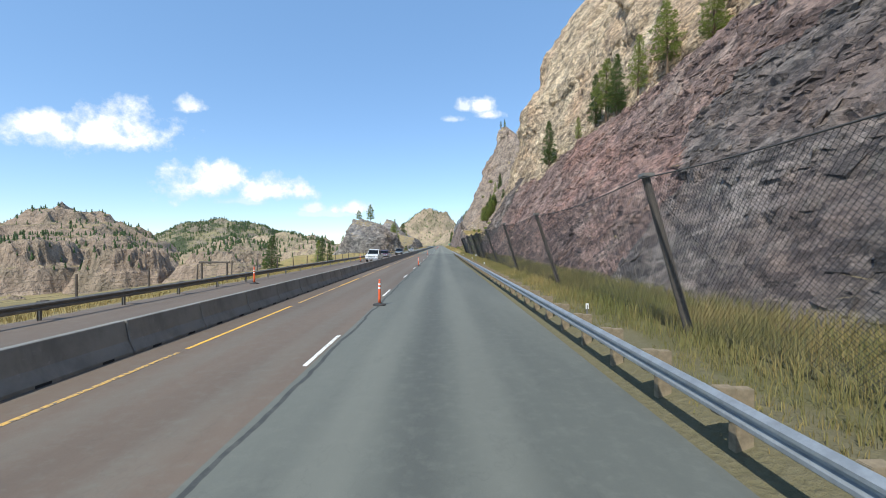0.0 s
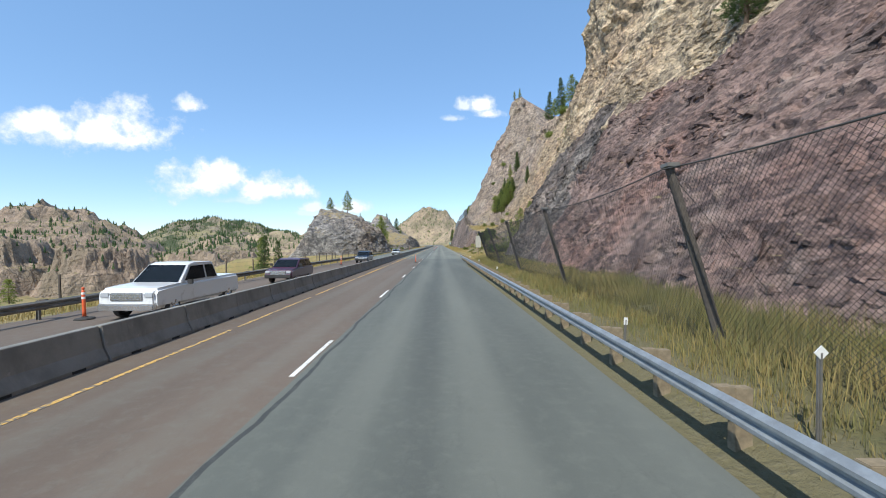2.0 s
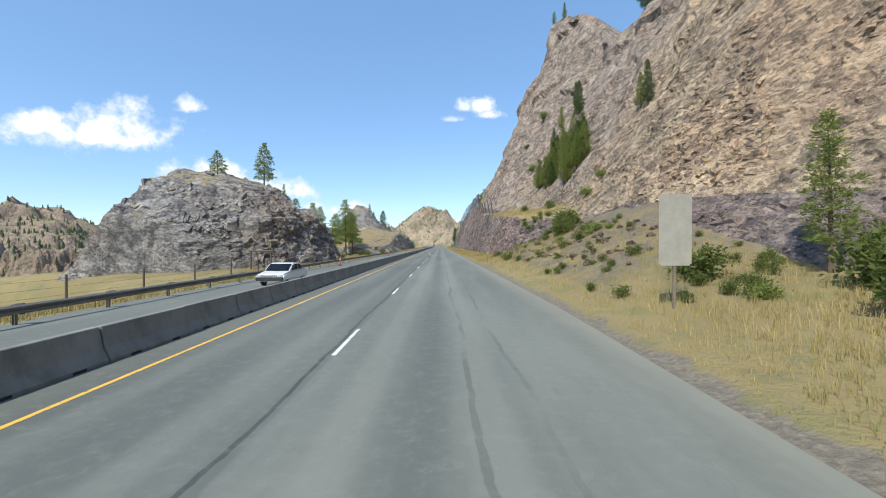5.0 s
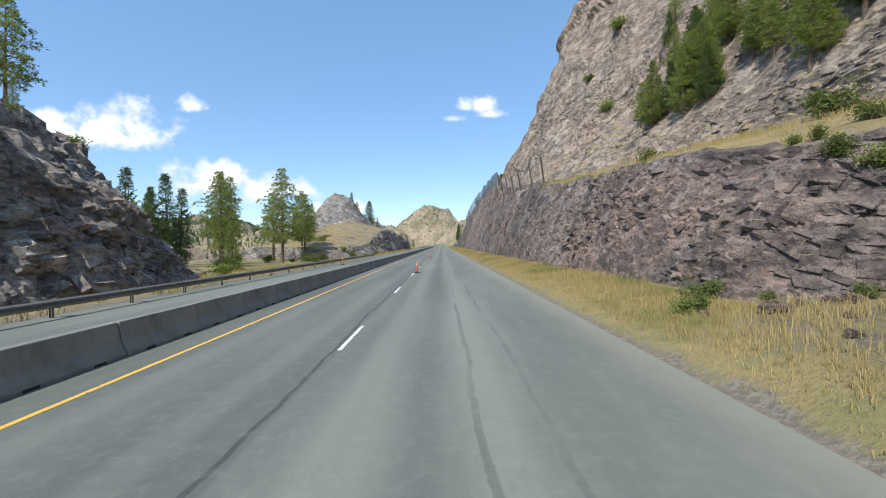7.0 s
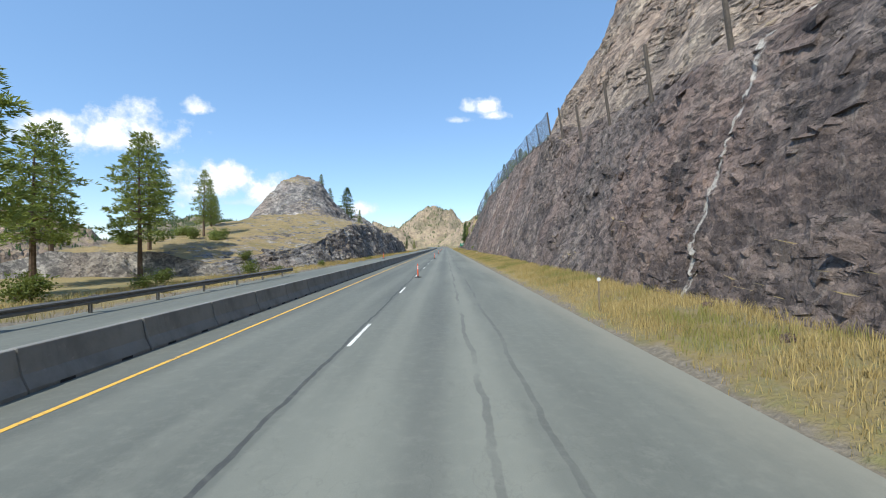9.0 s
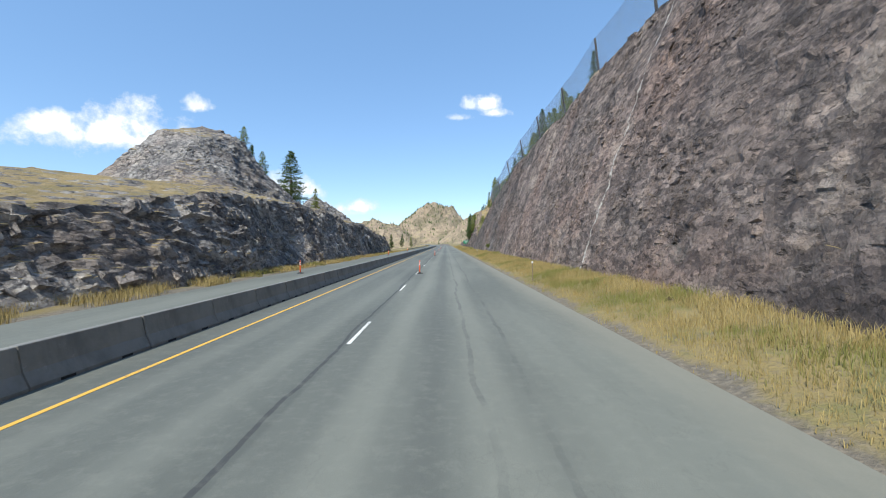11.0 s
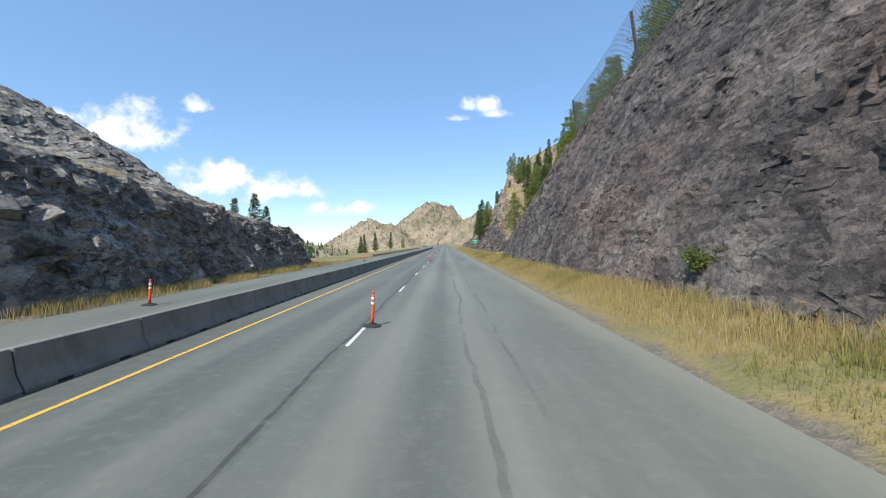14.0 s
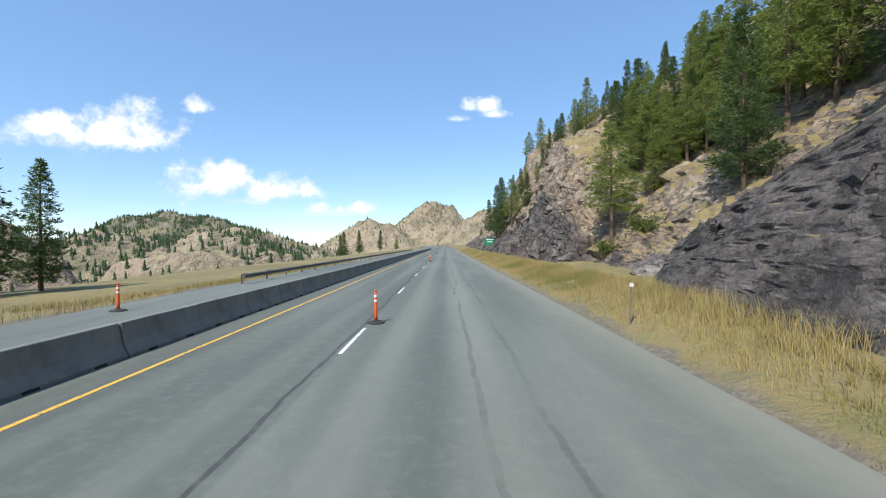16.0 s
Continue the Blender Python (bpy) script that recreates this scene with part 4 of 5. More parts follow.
# ---- rockfall fence ----
WIRE = plain("dark_wire", (0.06, 0.058, 0.055), 0.8, 0.0, 20.0, 0.2)
NET_WIRE = plain("blue_grey_net_wire", (0.22, 0.25, 0.29), 0.5, 0.5, 20.0, 0.2)


def net_panel(a0, a1, b0, b1, gap, r, sag=0.0):
    """Crossing diagonal wires over the quad a0 (foot), a1 (head), b0, b1 as thin three-sided bars."""
    a0, a1, b0, b1 = map(Vector, (a0, a1, b0, b1))
    width, high = (b0 - a0).length, (a1 - a0).length
    normal = (b0 - a0).cross(a1 - a0).normalized()

    def at(u, v):
        p = (a0.lerp(b0, u)).lerp(a1.lerp(b1, u), v)
        return p - Vector((0, 0, sag * 4 * u * (1 - u) * v))

    verts, faces = [], []

    def bar(p, q):
        d = (q - p).normalized()
        s = d.cross(normal) * r
        i = len(verts)
        for c in (p, q):
            for o in (s + normal * r * 0.5, -s + normal * r * 0.5, -normal * r):
                verts.append(tuple(c + o))
        for k in range(3):
            faces.append((i + k, i + (k + 1) % 3, i + 3 + (k + 1) % 3, i + 3 + k))

    s = -high
    while s < width:
        lo, hi = max(0.0, -s), min(high, width - s)
        if hi - lo > 0.05:
            pts = [lo + (hi - lo) * k / 3 for k in range(4)]
            for t0, t1 in zip(pts, pts[1:]):
                bar(at((s + t0) / width, t0 / high), at((s + t1) / width, t1 / high))
                bar(at(1 - (s + t0) / width, t0 / high), at(1 - (s + t1) / width, t1 / high))
        s += gap
    return verts, faces


def cable(bm, pts, r, sides=5):
    """One bent wire through the points."""
    rings = []
    for k, p in enumerate(pts):
        d = (pts[min(k + 1, len(pts) - 1)] - pts[max(k - 1, 0)]).normalized()
        a = d.orthogonal().normalized()
        b = d.cross(a)
        rings.append([bm.verts.new(p + (a * math.cos(6.2832 * q / sides) + b * math.sin(6.2832 * q / sides)) * r) for q in range(sides)])
    for a, b in zip(rings, rings[1:]):
        off = min(range(sides), key=lambda o: sum((a[q].co - b[(q + o) % sides].co).length for q in range(sides)))
        for q in range(sides):
            bm.faces.new((a[q], a[(q + 1) % sides], b[(q + 1 + off) % sides], b[(q + off) % sides]))
    bmesh.ops.recalc_face_normals(bm, faces=bm.faces)


def rockfall_fence():
    base = new("rockfall_fence")
    base.location = (0, 0, 0)
    tagged(base, "tall leaning chain-link rockfall fence on dark timber posts", "fence")
    ys = [-13.0, -1.1, 10.7, 22.8, 34.9, 46.9, 59.0, 70.9, 82.8, 93.8, 105.3]
    rng = random.Random(3)
    feet, heads = [], []
    for y in ys:
        fx, hx = 6.7 + rng.uniform(-0.1, 0.1), 5.3 + rng.uniform(-0.12, 0.12)
        zf = verge_z(fx, y)
        foot, head = Vector((fx, y, zf - 0.3)), Vector((hx, y - rng.uniform(0.0, 0.25), 4.4 + rng.uniform(-0.1, 0.1)))
        feet.append(Vector((fx - 0.14, y, zf + 0.05)))
        heads.append(head - Vector((0.13, 0, 0.05)))
        bm = bmesh.new()
        rod(bm, foot, head, 0.115, 0.095, 8)
        part("post", bm, DARK_TIMBER, base)
        bm = bmesh.new()
        rod(bm, head - Vector((0, 0, 0.1)), Vector((fx + 3.0, y + 1.6, 0.5)), 0.008, sides=3)
        part("stay_cable", bm, WIRE, base)
        bm = bmesh.new()
        box(bm, -0.14, 0.14, -0.2, 0.12, -0.02, 0.07, 0.01)
        bmesh.ops.translate(bm, verts=bm.verts, vec=head)
        part("post_cap", bm, DULL_STEEL, base)
    for k in range(len(ys) - 1):
        v, f = net_panel(feet[k], heads[k], feet[k + 1], heads[k + 1], 0.115, 0.0034, 0.22)
        mesh_object("wire_mesh", v, f, WIRE, base)
        bm = bmesh.new()
        cable(bm, [heads[k].lerp(heads[k + 1], u / 8) - Vector((0, 0, 0.22 * 4 * u / 8 * (1 - u / 8))) for u in range(9)], 0.016)
        part("top_cable", bm, WIRE, base)


rockfall_fence()
from mathutils.bvhtree import BVHTree


# ---- surfaces to stand things on ----
def tree_of(ob):
    me = ob.data
    return BVHTree.FromPolygons([v.co for v in me.vertices], [tuple(p.vertices) for p in me.polygons])


EAST = [tree_of(o) for o in (PURPLE_CLIFF, TAN_CLIFF, CUT_WALL, SLOPE)]
WEST = [tree_of(o) for o in (KNOB_ROCK, LEFT_ROCK)]
LAND = tree_of(GROUND_OB)
FAR = [tree_of(o) for o in HILLS]


def top_at(x, y, trees):
    best = -1e9
    for t in (*trees, LAND):
        p, n, i, d = t.ray_cast(Vector((x, y, 500)), Vector((0, 0, -1)))
        if p is not None:
            best = max(best, p.z)
    return best


# ---- trees ----
def needle_material(name, dark, lite):
    mat, nt, b = material(name)
    g = Graph(nt)
    col = g.mix(g.island(), dark, lite)
    col = g.mix(g.math("MULTIPLY", g.one(), 0.35), col, tuple(c * 1.35 for c in lite))
    g.put(b, "Base Color", col)
    b.inputs["Roughness"].default_value = 0.75
    tr = nt.nodes.new("ShaderNodeBsdfTranslucent")
    g.put(tr, "Color", g.mix(0.5, lite, (0.20, 0.25, 0.04)))
    add = nt.nodes.new("ShaderNodeMixShader")
    add.inputs[0].default_value = 0.42
    nt.links.new(b.outputs[0], add.inputs[1])
    nt.links.new(tr.outputs[0], add.inputs[2])
    nt.links.new(add.outputs[0], nt.nodes["Material Output"].inputs["Surface"])
    return mat


NEEDLES_FIR = needle_material("fir_needles", (0.030, 0.058, 0.026), (0.090, 0.145, 0.052))
NEEDLES_PINE = needle_material("pine_needles", (0.075, 0.11, 0.034), (0.29, 0.33, 0.085))
LEAVES_PALE = needle_material("silvery_leaves", (0.16, 0.20, 0.12), (0.30, 0.34, 0.22))
LEAVES_SHRUB = needle_material("shrub_leaves", (0.06, 0.09, 0.02), (0.17, 0.20, 0.05))
BARK = plain("pine_bark", (0.14, 0.095, 0.065), 0.95, 0.0, 7.0, 0.4, 0.03)


def tuft(verts, faces, p, d, size, rng, blades=3, broad=(0.07, 0.13)):
    for _ in range(blades):
        w = Vector((rng.gauss(0, 1), rng.gauss(0, 1), rng.gauss(0, 0.7)))
        dd = (d + w * 0.55).normalized()
        s = dd.cross(Vector((rng.gauss(0, 1), rng.gauss(0, 1), rng.gauss(0, 1)))).normalized()
        i = len(verts)
        ln, wd = size * rng.uniform(0.7, 1.3), size * rng.uniform(*broad)
        for q in (p - s * wd * 0.4, p + dd * ln * 0.5 - s * wd, p + dd * ln, p + dd * ln * 0.5 + s * wd):
            verts.append(tuple(q))
        faces.append((i, i + 1, i + 2, i + 3))


def conifer(name, height, spread, first, whorls, per, shape, needles, seed, label, size=0.42, dense=1.0):
    """A conifer: tapered trunk, whorled limbs, and needle sprays along them. first: where the crown begins."""
    rng = random.Random(seed)
    base = new(name)
    tagged(base, label, "tree", "roadside conifers")
    bm = bmesh.new()
    lean = Vector((rng.uniform(-0.03, 0.03), rng.uniform(-0.03, 0.03), 0))
    r0 = height * 0.017
    for k in range(5):
        a, b = k / 5, (k + 1) / 5
        rod(bm, lean * height * a * a + Vector((0, 0, height * a - (0.4 if k == 0 else 0))), lean * height * b * b + Vector((0, 0, height * b)), r0 * (1.05 - a), r0 * (1.05 - b), 7, caps=False)
    verts, faces = [], []
    for k in range(whorls):
        f = k / (whorls - 1)
        h = height * (first + (1 - first) * f ** 0.92)
        reach = spread * shape(f) * rng.uniform(0.8, 1.15)
        n = max(3, round(per * (1 - 0.5 * f)))
        spin = rng.uniform(0, 6.28)
        for j in range(n):
            if rng.random() < 0.10:
                continue
            ang = spin + 6.283 * j / n + rng.uniform(-0.3, 0.3)
            out = Vector((math.cos(ang), math.sin(ang), 0))
            ln = reach * rng.uniform(0.6, 1.15)
            lift = rng.uniform(-0.22, 0.12) + 0.35 * f
            p0 = lean * h * h / height + Vector((0, 0, h))
            tip = p0 + out * ln + Vector((0, 0, ln * lift))
            if ln > 0.7:
                rod(bm, p0, p0.lerp(tip, 0.8), 0.035 * (1 - f) + 0.012, 0.008, 3, caps=False)
            # sprays gather in clumps towards the limb's end, with bare wood between them
            across = out.cross(Vector((0, 0, 1)))
            for clump in range(max(2, round(ln / 0.42))):
                u0 = min(1.0, 0.30 + 0.72 * rng.random() ** 0.8)
                hub = p0.lerp(tip, u0) + across * rng.gauss(0, 0.16) * ln * (1.15 - u0) + Vector((0, 0, rng.uniform(-0.06, 0.08) - 0.1 * ln * u0 * u0))
                wide = 0.10 + 0.13 * ln * (1.2 - u0)
                for q in range(max(4, int(8 * dense * (0.5 + wide)))):
                    off = Vector((rng.gauss(0, 1) * wide, rng.gauss(0, 1) * wide, rng.gauss(0, 0.42) * wide))
                    tuft(verts, faces, hub + off, out * 0.6 + off.normalized() * 0.7 + Vector((0, 0, 0.2)), size, rng, 5)
    for _ in range(10):
        tuft(verts, faces, Vector((lean.x * height, lean.y * height, height - rng.random() * 0.5)), Vector((0, 0, 1)), size * 0.7, rng, 2)
    part("trunk", bm, BARK, base, "rough brown trunk")
    mesh_object("crown", verts, faces, needles, base, "green needle crown")
    return base


def shrub(name, radius, leaves, seed, label, count=700, size=0.17, flat=0.75):
    rng = random.Random(seed)
    base = new(name)
    tagged(base, label, "shrub", "roadside shrubs")
    bm = bmesh.new()
    verts, faces = [], []
    limbs = []
    for k in range(9):
        a = rng.uniform(0, 6.28)
        tip = Vector((math.cos(a) * radius * rng.uniform(0.2, 0.8), math.sin(a) * radius * rng.uniform(0.2, 0.8), radius * flat * rng.uniform(0.9, 1.9)))
        rod(bm, (0, 0, -0.2), tip, 0.035, 0.01, 4, caps=False)
        limbs.append(tip)
    for k in range(count):
        c = rng.choice(limbs)
        p = c * rng.uniform(0.45, 1.05) + Vector((rng.gauss(0, 1), rng.gauss(0, 1), rng.gauss(0, 0.8))) * radius * 0.26
        p.z = max(p.z, 0.05)
        tuft(verts, faces, p, Vector((rng.gauss(0, 1), rng.gauss(0, 1), rng.gauss(0.4, 1))), size, rng, 2, (0.16, 0.3))
    part("stem", bm, BARK, base)
    mesh_object("foliage", verts, faces, leaves, base)
    return base


def cone_shape(f):
    return (1 - f) ** 0.8 * (0.55 + 0.45 * min(1.0, f * 6)) + 0.05


def pine_shape(f):
    return math.sin(math.pi * min(1.0, 0.22 + 0.80 * f)) ** 0.7 * (1 - 0.45 * f) + 0.08


FIR_LABEL, PINE_LABEL = "dark green fir standing on the rocky slope", "open-crowned green pine with a bare lower trunk"
KINDS = [
    conifer("fir_tree", 10.0, 1.95, 0.10, 30, 7, cone_shape, NEEDLES_FIR, 1, FIR_LABEL, 0.26, 1.3),
    conifer("fir_tree", 10.0, 1.6, 0.14, 28, 7, cone_shape, NEEDLES_FIR, 2, FIR_LABEL, 0.26, 1.2),
    conifer("pine_tree", 10.0, 2.1, 0.30, 19, 6, pine_shape, NEEDLES_PINE, 3, PINE_LABEL, 0.30, 1.2),
    conifer("pine_tree", 10.0, 1.7, 0.22, 21, 6, pine_shape, NEEDLES_PINE, 4, PINE_LABEL, 0.28, 1.2),
    conifer("pine_tree", 10.0, 1.9, 0.12, 23, 7, cone_shape, NEEDLES_PINE, 5, "bushy young pine with light green needles", 0.28, 1.2),
]
SHRUBS = [
    shrub("shrub", 1.0, LEAVES_SHRUB, 11, "low green and yellow shrub in dry grass"),
    shrub("shrub", 1.1, NEEDLES_PINE, 12, "low dark green juniper shrub on the rocks", 800, 0.2, 0.5),
    shrub("tree", 1.6, LEAVES_PALE, 13, "pale silvery-green leafy tree on the slope", 1500, 0.2, 1.0),
]
used = set()


def plant(src, x, y, z, scale, spin=0.0, wide=1.0):
    m = pose(x, y, z, 0, 0, spin) @ Matrix.Diagonal((scale * wide, scale * wide, scale, 1))
    if src not in used:
        used.add(src)
        src.matrix_basis = m
        return src
    return copy_thing(src, m @ Matrix.Diagonal((*(1 / s for s in src.scale), 1)))


def tree(kind, x, y, height, trees, wide=1.0, z=None):
    z = top_at(x, y, trees) if z is None else z
    plant(KINDS[kind], x, y, z - 0.1, height / 10.0, (x * 37 + y * 13) % 360, wide)


# west of the road: kind, x, y, height
for row in (
    (2, -34.8, 204, 9.8), (2, -38.5, 194, 5.5, 1.3), (3, -51, 215, 9.0), (2, -27.5, 242, 16.0, 1.0), (2, -33.2, 252, 12.8, 1.2), (3, -54, 275, 20), (1, -41, 224, 13), (2, -35, 236, 14.5), (0, -44, 233, 12), (1, -38, 228, 13),
    (3, -31, 229, 13), (0, -50, 241, 13), (1, -54, 247, 12), (2, -29, 258, 13.5), (2, -31, 262, 12), (3, -33, 275, 9), (4, -36, 282, 7),
    (3, -46, 300, 8), (4, -43, 296, 6.5), (0, -32.4, 353.7, 11.5, 1.5), (3, -37, 351, 6, 1.2), (3, -38.5, 346, 5, 1.2), (4, -30, 362, 6), (0, -40, 352, 8),
    (0, -38.7, 424.8, 14.5), (1, -42, 422, 13.5), (0, -39, 430, 12.5), (4, -44, 428, 9), (4, -40, 204, 3.5), (4, -29, 199, 2.5),
    (0, -27, 65.6, 5.6, 1.5), (4, -36, 84, 4.5, 1.3), (1, -44, 152, 14), (4, -46.5, 156, 15), (1, -42.5, 158, 12), (1, -28, 215, 9), (4, -26, 222, 6),
    (0, -48, 585, 13), (1, -52, 592, 14), (0, -44, 600, 12), (4, -56, 610, 11), (1, -40, 640, 13), (0, -62, 600, 12), (4, -36, 690, 11), (1, -70, 640, 12),
):
    tree(row[0], row[1], row[2], row[3], WEST, *row[4:])
# on the ledges and slopes east of the road
for row in (
    (0, 20.4, 76.8, 8.6), (3, 21.9, 65, 4.0), (1, 23.1, 61, 8), (2, 23.4, 58, 9), (0, 23.4, 54.5, 8), (3, 23.6, 49, 7.5), (2, 23.8, 43, 8), (4, 24, 36, 7), (1, 24, 30, 8), (0, 24.2, 20, 8),
    (2, 16.5, 134, 8.5), (3, 18, 131, 9), (4, 19, 128, 7), (2, 22, 127, 9), (3, 15.6, 139, 6.5), (4, 20, 136, 6), (3, 24, 124, 8), (0, 27, 122, 8), (1, 25, 119, 7), (2, 29, 126, 9), (4, 22, 117, 6), (2, 20, 121, 8), (3, 23, 121, 9), (0, 26, 116, 8), (4, 18.5, 123, 6), (2, 28, 119, 9), (1, 30, 121, 8), (4, 24, 113, 6),
    (0, 41, 204, 11), (0, 41, 188, 12), (2, 42, 180, 12), (1, 42, 176, 9), (2, 27.5, 138, 8), (0, 30, 142, 8), (0, 43, 170, 9), (2, 45, 163, 8), (1, 41, 158, 7), (0, 44, 150, 9), (4, 38, 150, 6), (1, 43, 192, 8), (2, 42, 200, 8), (0, 40, 142, 8), (3, 37, 138, 7),
    (0, 31, 214, 8), (1, 32, 219, 7), (4, 30, 224, 6), (4, 28, 180, 5), (1, 27, 176, 6),
    (3, 38.5, 262, 5), (4, 40, 255, 5), (0, 18, 345, 7), (4, 18.5, 357, 6), (0, 17.5, 372, 7), (1, 18, 318, 5), (4, 17.5, 330, 5),
    (0, 13.5, 488, 13.5), (1, 12.8, 493, 14), (2, 15, 484, 11), (2, 14.4, 426.5, 10.5), (2, 37, 442, 10.5), (1, 23, 462, 6), (3, 26, 470, 7), (0, 27, 487, 11), (3, 30, 520, 12), (2, 36, 568, 13), (1, 18, 520, 10), (0, 16, 540, 12),
):
    tree(row[0], row[1], row[2], row[3], EAST)
rng = random.Random(21)
# the thicket on the second ledge
for k in range(46):
    y = rng.uniform(193, 220)
    x = rng.uniform(21.8, 27.0)
    tree(rng.choice((4, 4, 4, 3, 0)), x, y, rng.uniform(4.0, 7.0), EAST, 1.25)
# the wood above the end of the cut
for k in range(300):
    y = rng.uniform(352, 438)
    x = rng.uniform(16.5, 50.0) if y < 424 else rng.uniform(18.0, 30.0)
    if y < 385 and x < 21:
        continue
    if 404 < y and x < 18.0 + max(0.0, y - 432) * 0.2:
        continue
    tree(rng.choice((0, 2, 3, 4, 4, 2)), x, y, rng.uniform(6.5, 12.0) if y < 418 else rng.uniform(4.5, 8.5), EAST, rng.uniform(1.0, 1.3))
for k in range(20):
    tree(rng.choice((0, 1, 4, 3)), rng.uniform(18, 60), rng.uniform(450, 680), rng.uniform(5, 8.5), EAST)
for row in ((2, 22.4, 426.8, 1.5), (0, 14.5, 421, 1.2), (0, 13.5, 425, 1.0), (1, 20.0, 178, 0.9), (1, 21.2, 176, 0.8), (0, 12.5, 133, 1.4), (0, 13.6, 131, 1.6), (0, 14.5, 136, 1.5),
            (0, 11.5, 141, 1.2), (1, 24.5, 232, 1.3), (0, 14.2, 170, 1.6), (0, 15.6, 172, 1.5), (0, 13.0, 166, 1.3), (0, 16.5, 176, 1.2), (0, 9.2, 356, 0.7), (0, 8.2, 396, 0.7),
            (1, 30, 240, 1.5), (0, 25, 241, 1.0), (0, 17, 205, 1.0), (0, 18, 190, 1.1), (1, 33, 172, 1.6), (1, 35, 166, 1.8)):
    plant(SHRUBS[row[0]], row[1], row[2], top_at(row[1], row[2], EAST) - 0.1, row[3], row[2] * 11 % 360)
for k in range(110):
    x, y = rng.uniform(7.0, 16), rng.uniform(134, 186)
    plant(SHRUBS[rng.choice((0, 0, 0, 1))], x, y, top_at(x, y, EAST) - 0.05, rng.uniform(0.25, 0.6), rng.uniform(0, 360))
for k in range(16):
    x, y = rng.uniform(17, 32), rng.uniform(440, 520)
    tree(rng.choice((0, 1, 3, 4)), x, y, rng.uniform(4.5, 8.0), EAST)
for k in range(26):
    x, y = -rng.uniform(16, 40), rng.uniform(205, 275)
    plant(SHRUBS[rng.choice((0, 0, 1))], x, y, top_at(x, y, WEST) - 0.1, rng.uniform(0.6, 1.3), rng.uniform(0, 360))


def far_woods():
    """Trees on the far hills, too many and too far to count: one mesh of ragged cones."""
    rng = random.Random(5)
    verts, faces = [], []
    dens = (420, 50, 30, 260, 420, 160, 40, 260, 3200, 700, 300, 900, 300, 260, 200, 500)
    for hill_ob, count, bvh in zip(HILLS, dens, FAR):
        cx, cy = hill_ob["cx"], hill_ob["cy"]
        rx, ry = hill_ob["rx"], hill_ob["ry"]
        placed = 0
        for _ in range(count * 3):
            if placed >= count:
                break
            x, y = cx + rng.gauss(0, 0.6) * rx, cy + rng.gauss(0, 0.6) * ry
            if noise.noise(Vector((x * 0.012, y * 0.012, 2.0))) < -0.05 and rng.random() < 0.75:
                continue
            p, n, i, d = bvh.ray_cast(Vector((x, y, 900)), Vector((0, 0, -1)))
            if p is None or p.z < -40:
                continue
            placed += 1
            h = rng.uniform(7, 13)
            for lv in range(3):
                z0, z1, r = p.z + h * (0.08 + 0.28 * lv), p.z + h * (0.5 + 0.26 * lv), h * (0.24 - 0.06 * lv)
                i0 = len(verts)
                a0 = rng.random() * 6
                for q in range(6):
                    rr = r * rng.uniform(0.7, 1.2)
                    verts.append((x + rr * math.cos(a0 + q * 1.047), y + rr * math.sin(a0 + q * 1.047), z0 - rng.random() * 0.5))
                verts.append((x, y, z1))
                for q in range(6):
                    faces.append((i0 + q, i0 + (q + 1) % 6, i0 + 6))
    ob = mesh_object("far_woods", verts, faces, NEEDLES_FIR)
    tagged(ob, "scattered dark conifers on the far hills", "woods", kind="stuff")


far_woods()


# ---- grass ----
def grass_material(name, dry, lite, green, share):
    mat, nt, b = material(name)
    g = Graph(nt)
    col = g.mix(g.island(), dry, lite)
    patch = g.ramp(g.math("ADD", g.noise(0.22, 4), g.math("MULTIPLY", g.island(), 0.12)), share, share + 0.13)
    col = g.mix(patch, col, green)
    # darker olive green along the fenced stretch of the verge
    olive = g.math("MULTIPLY", g.ramp(g.axis("Y"), 126.0, 106.0), g.ramp(g.axis("X"), 2.0, 3.0))
    olive = g.math("MULTIPLY", olive, g.ramp(g.math("ADD", g.noise(0.3, 4), g.math("MULTIPLY", g.island(), 0.3)), 0.42, 0.72))
    col = g.mix(g.math("MULTIPLY", olive, 0.85), col, (0.12, 0.125, 0.04))
    g.put(b, "Base Color", col)
    b.inputs["Roughness"].default_value = 0.85
    return mat


GRASS = grass_material("dry_roadside_grass", (0.25, 0.185, 0.066), (0.44, 0.34, 0.14), (0.19, 0.19, 0.048), 0.57)


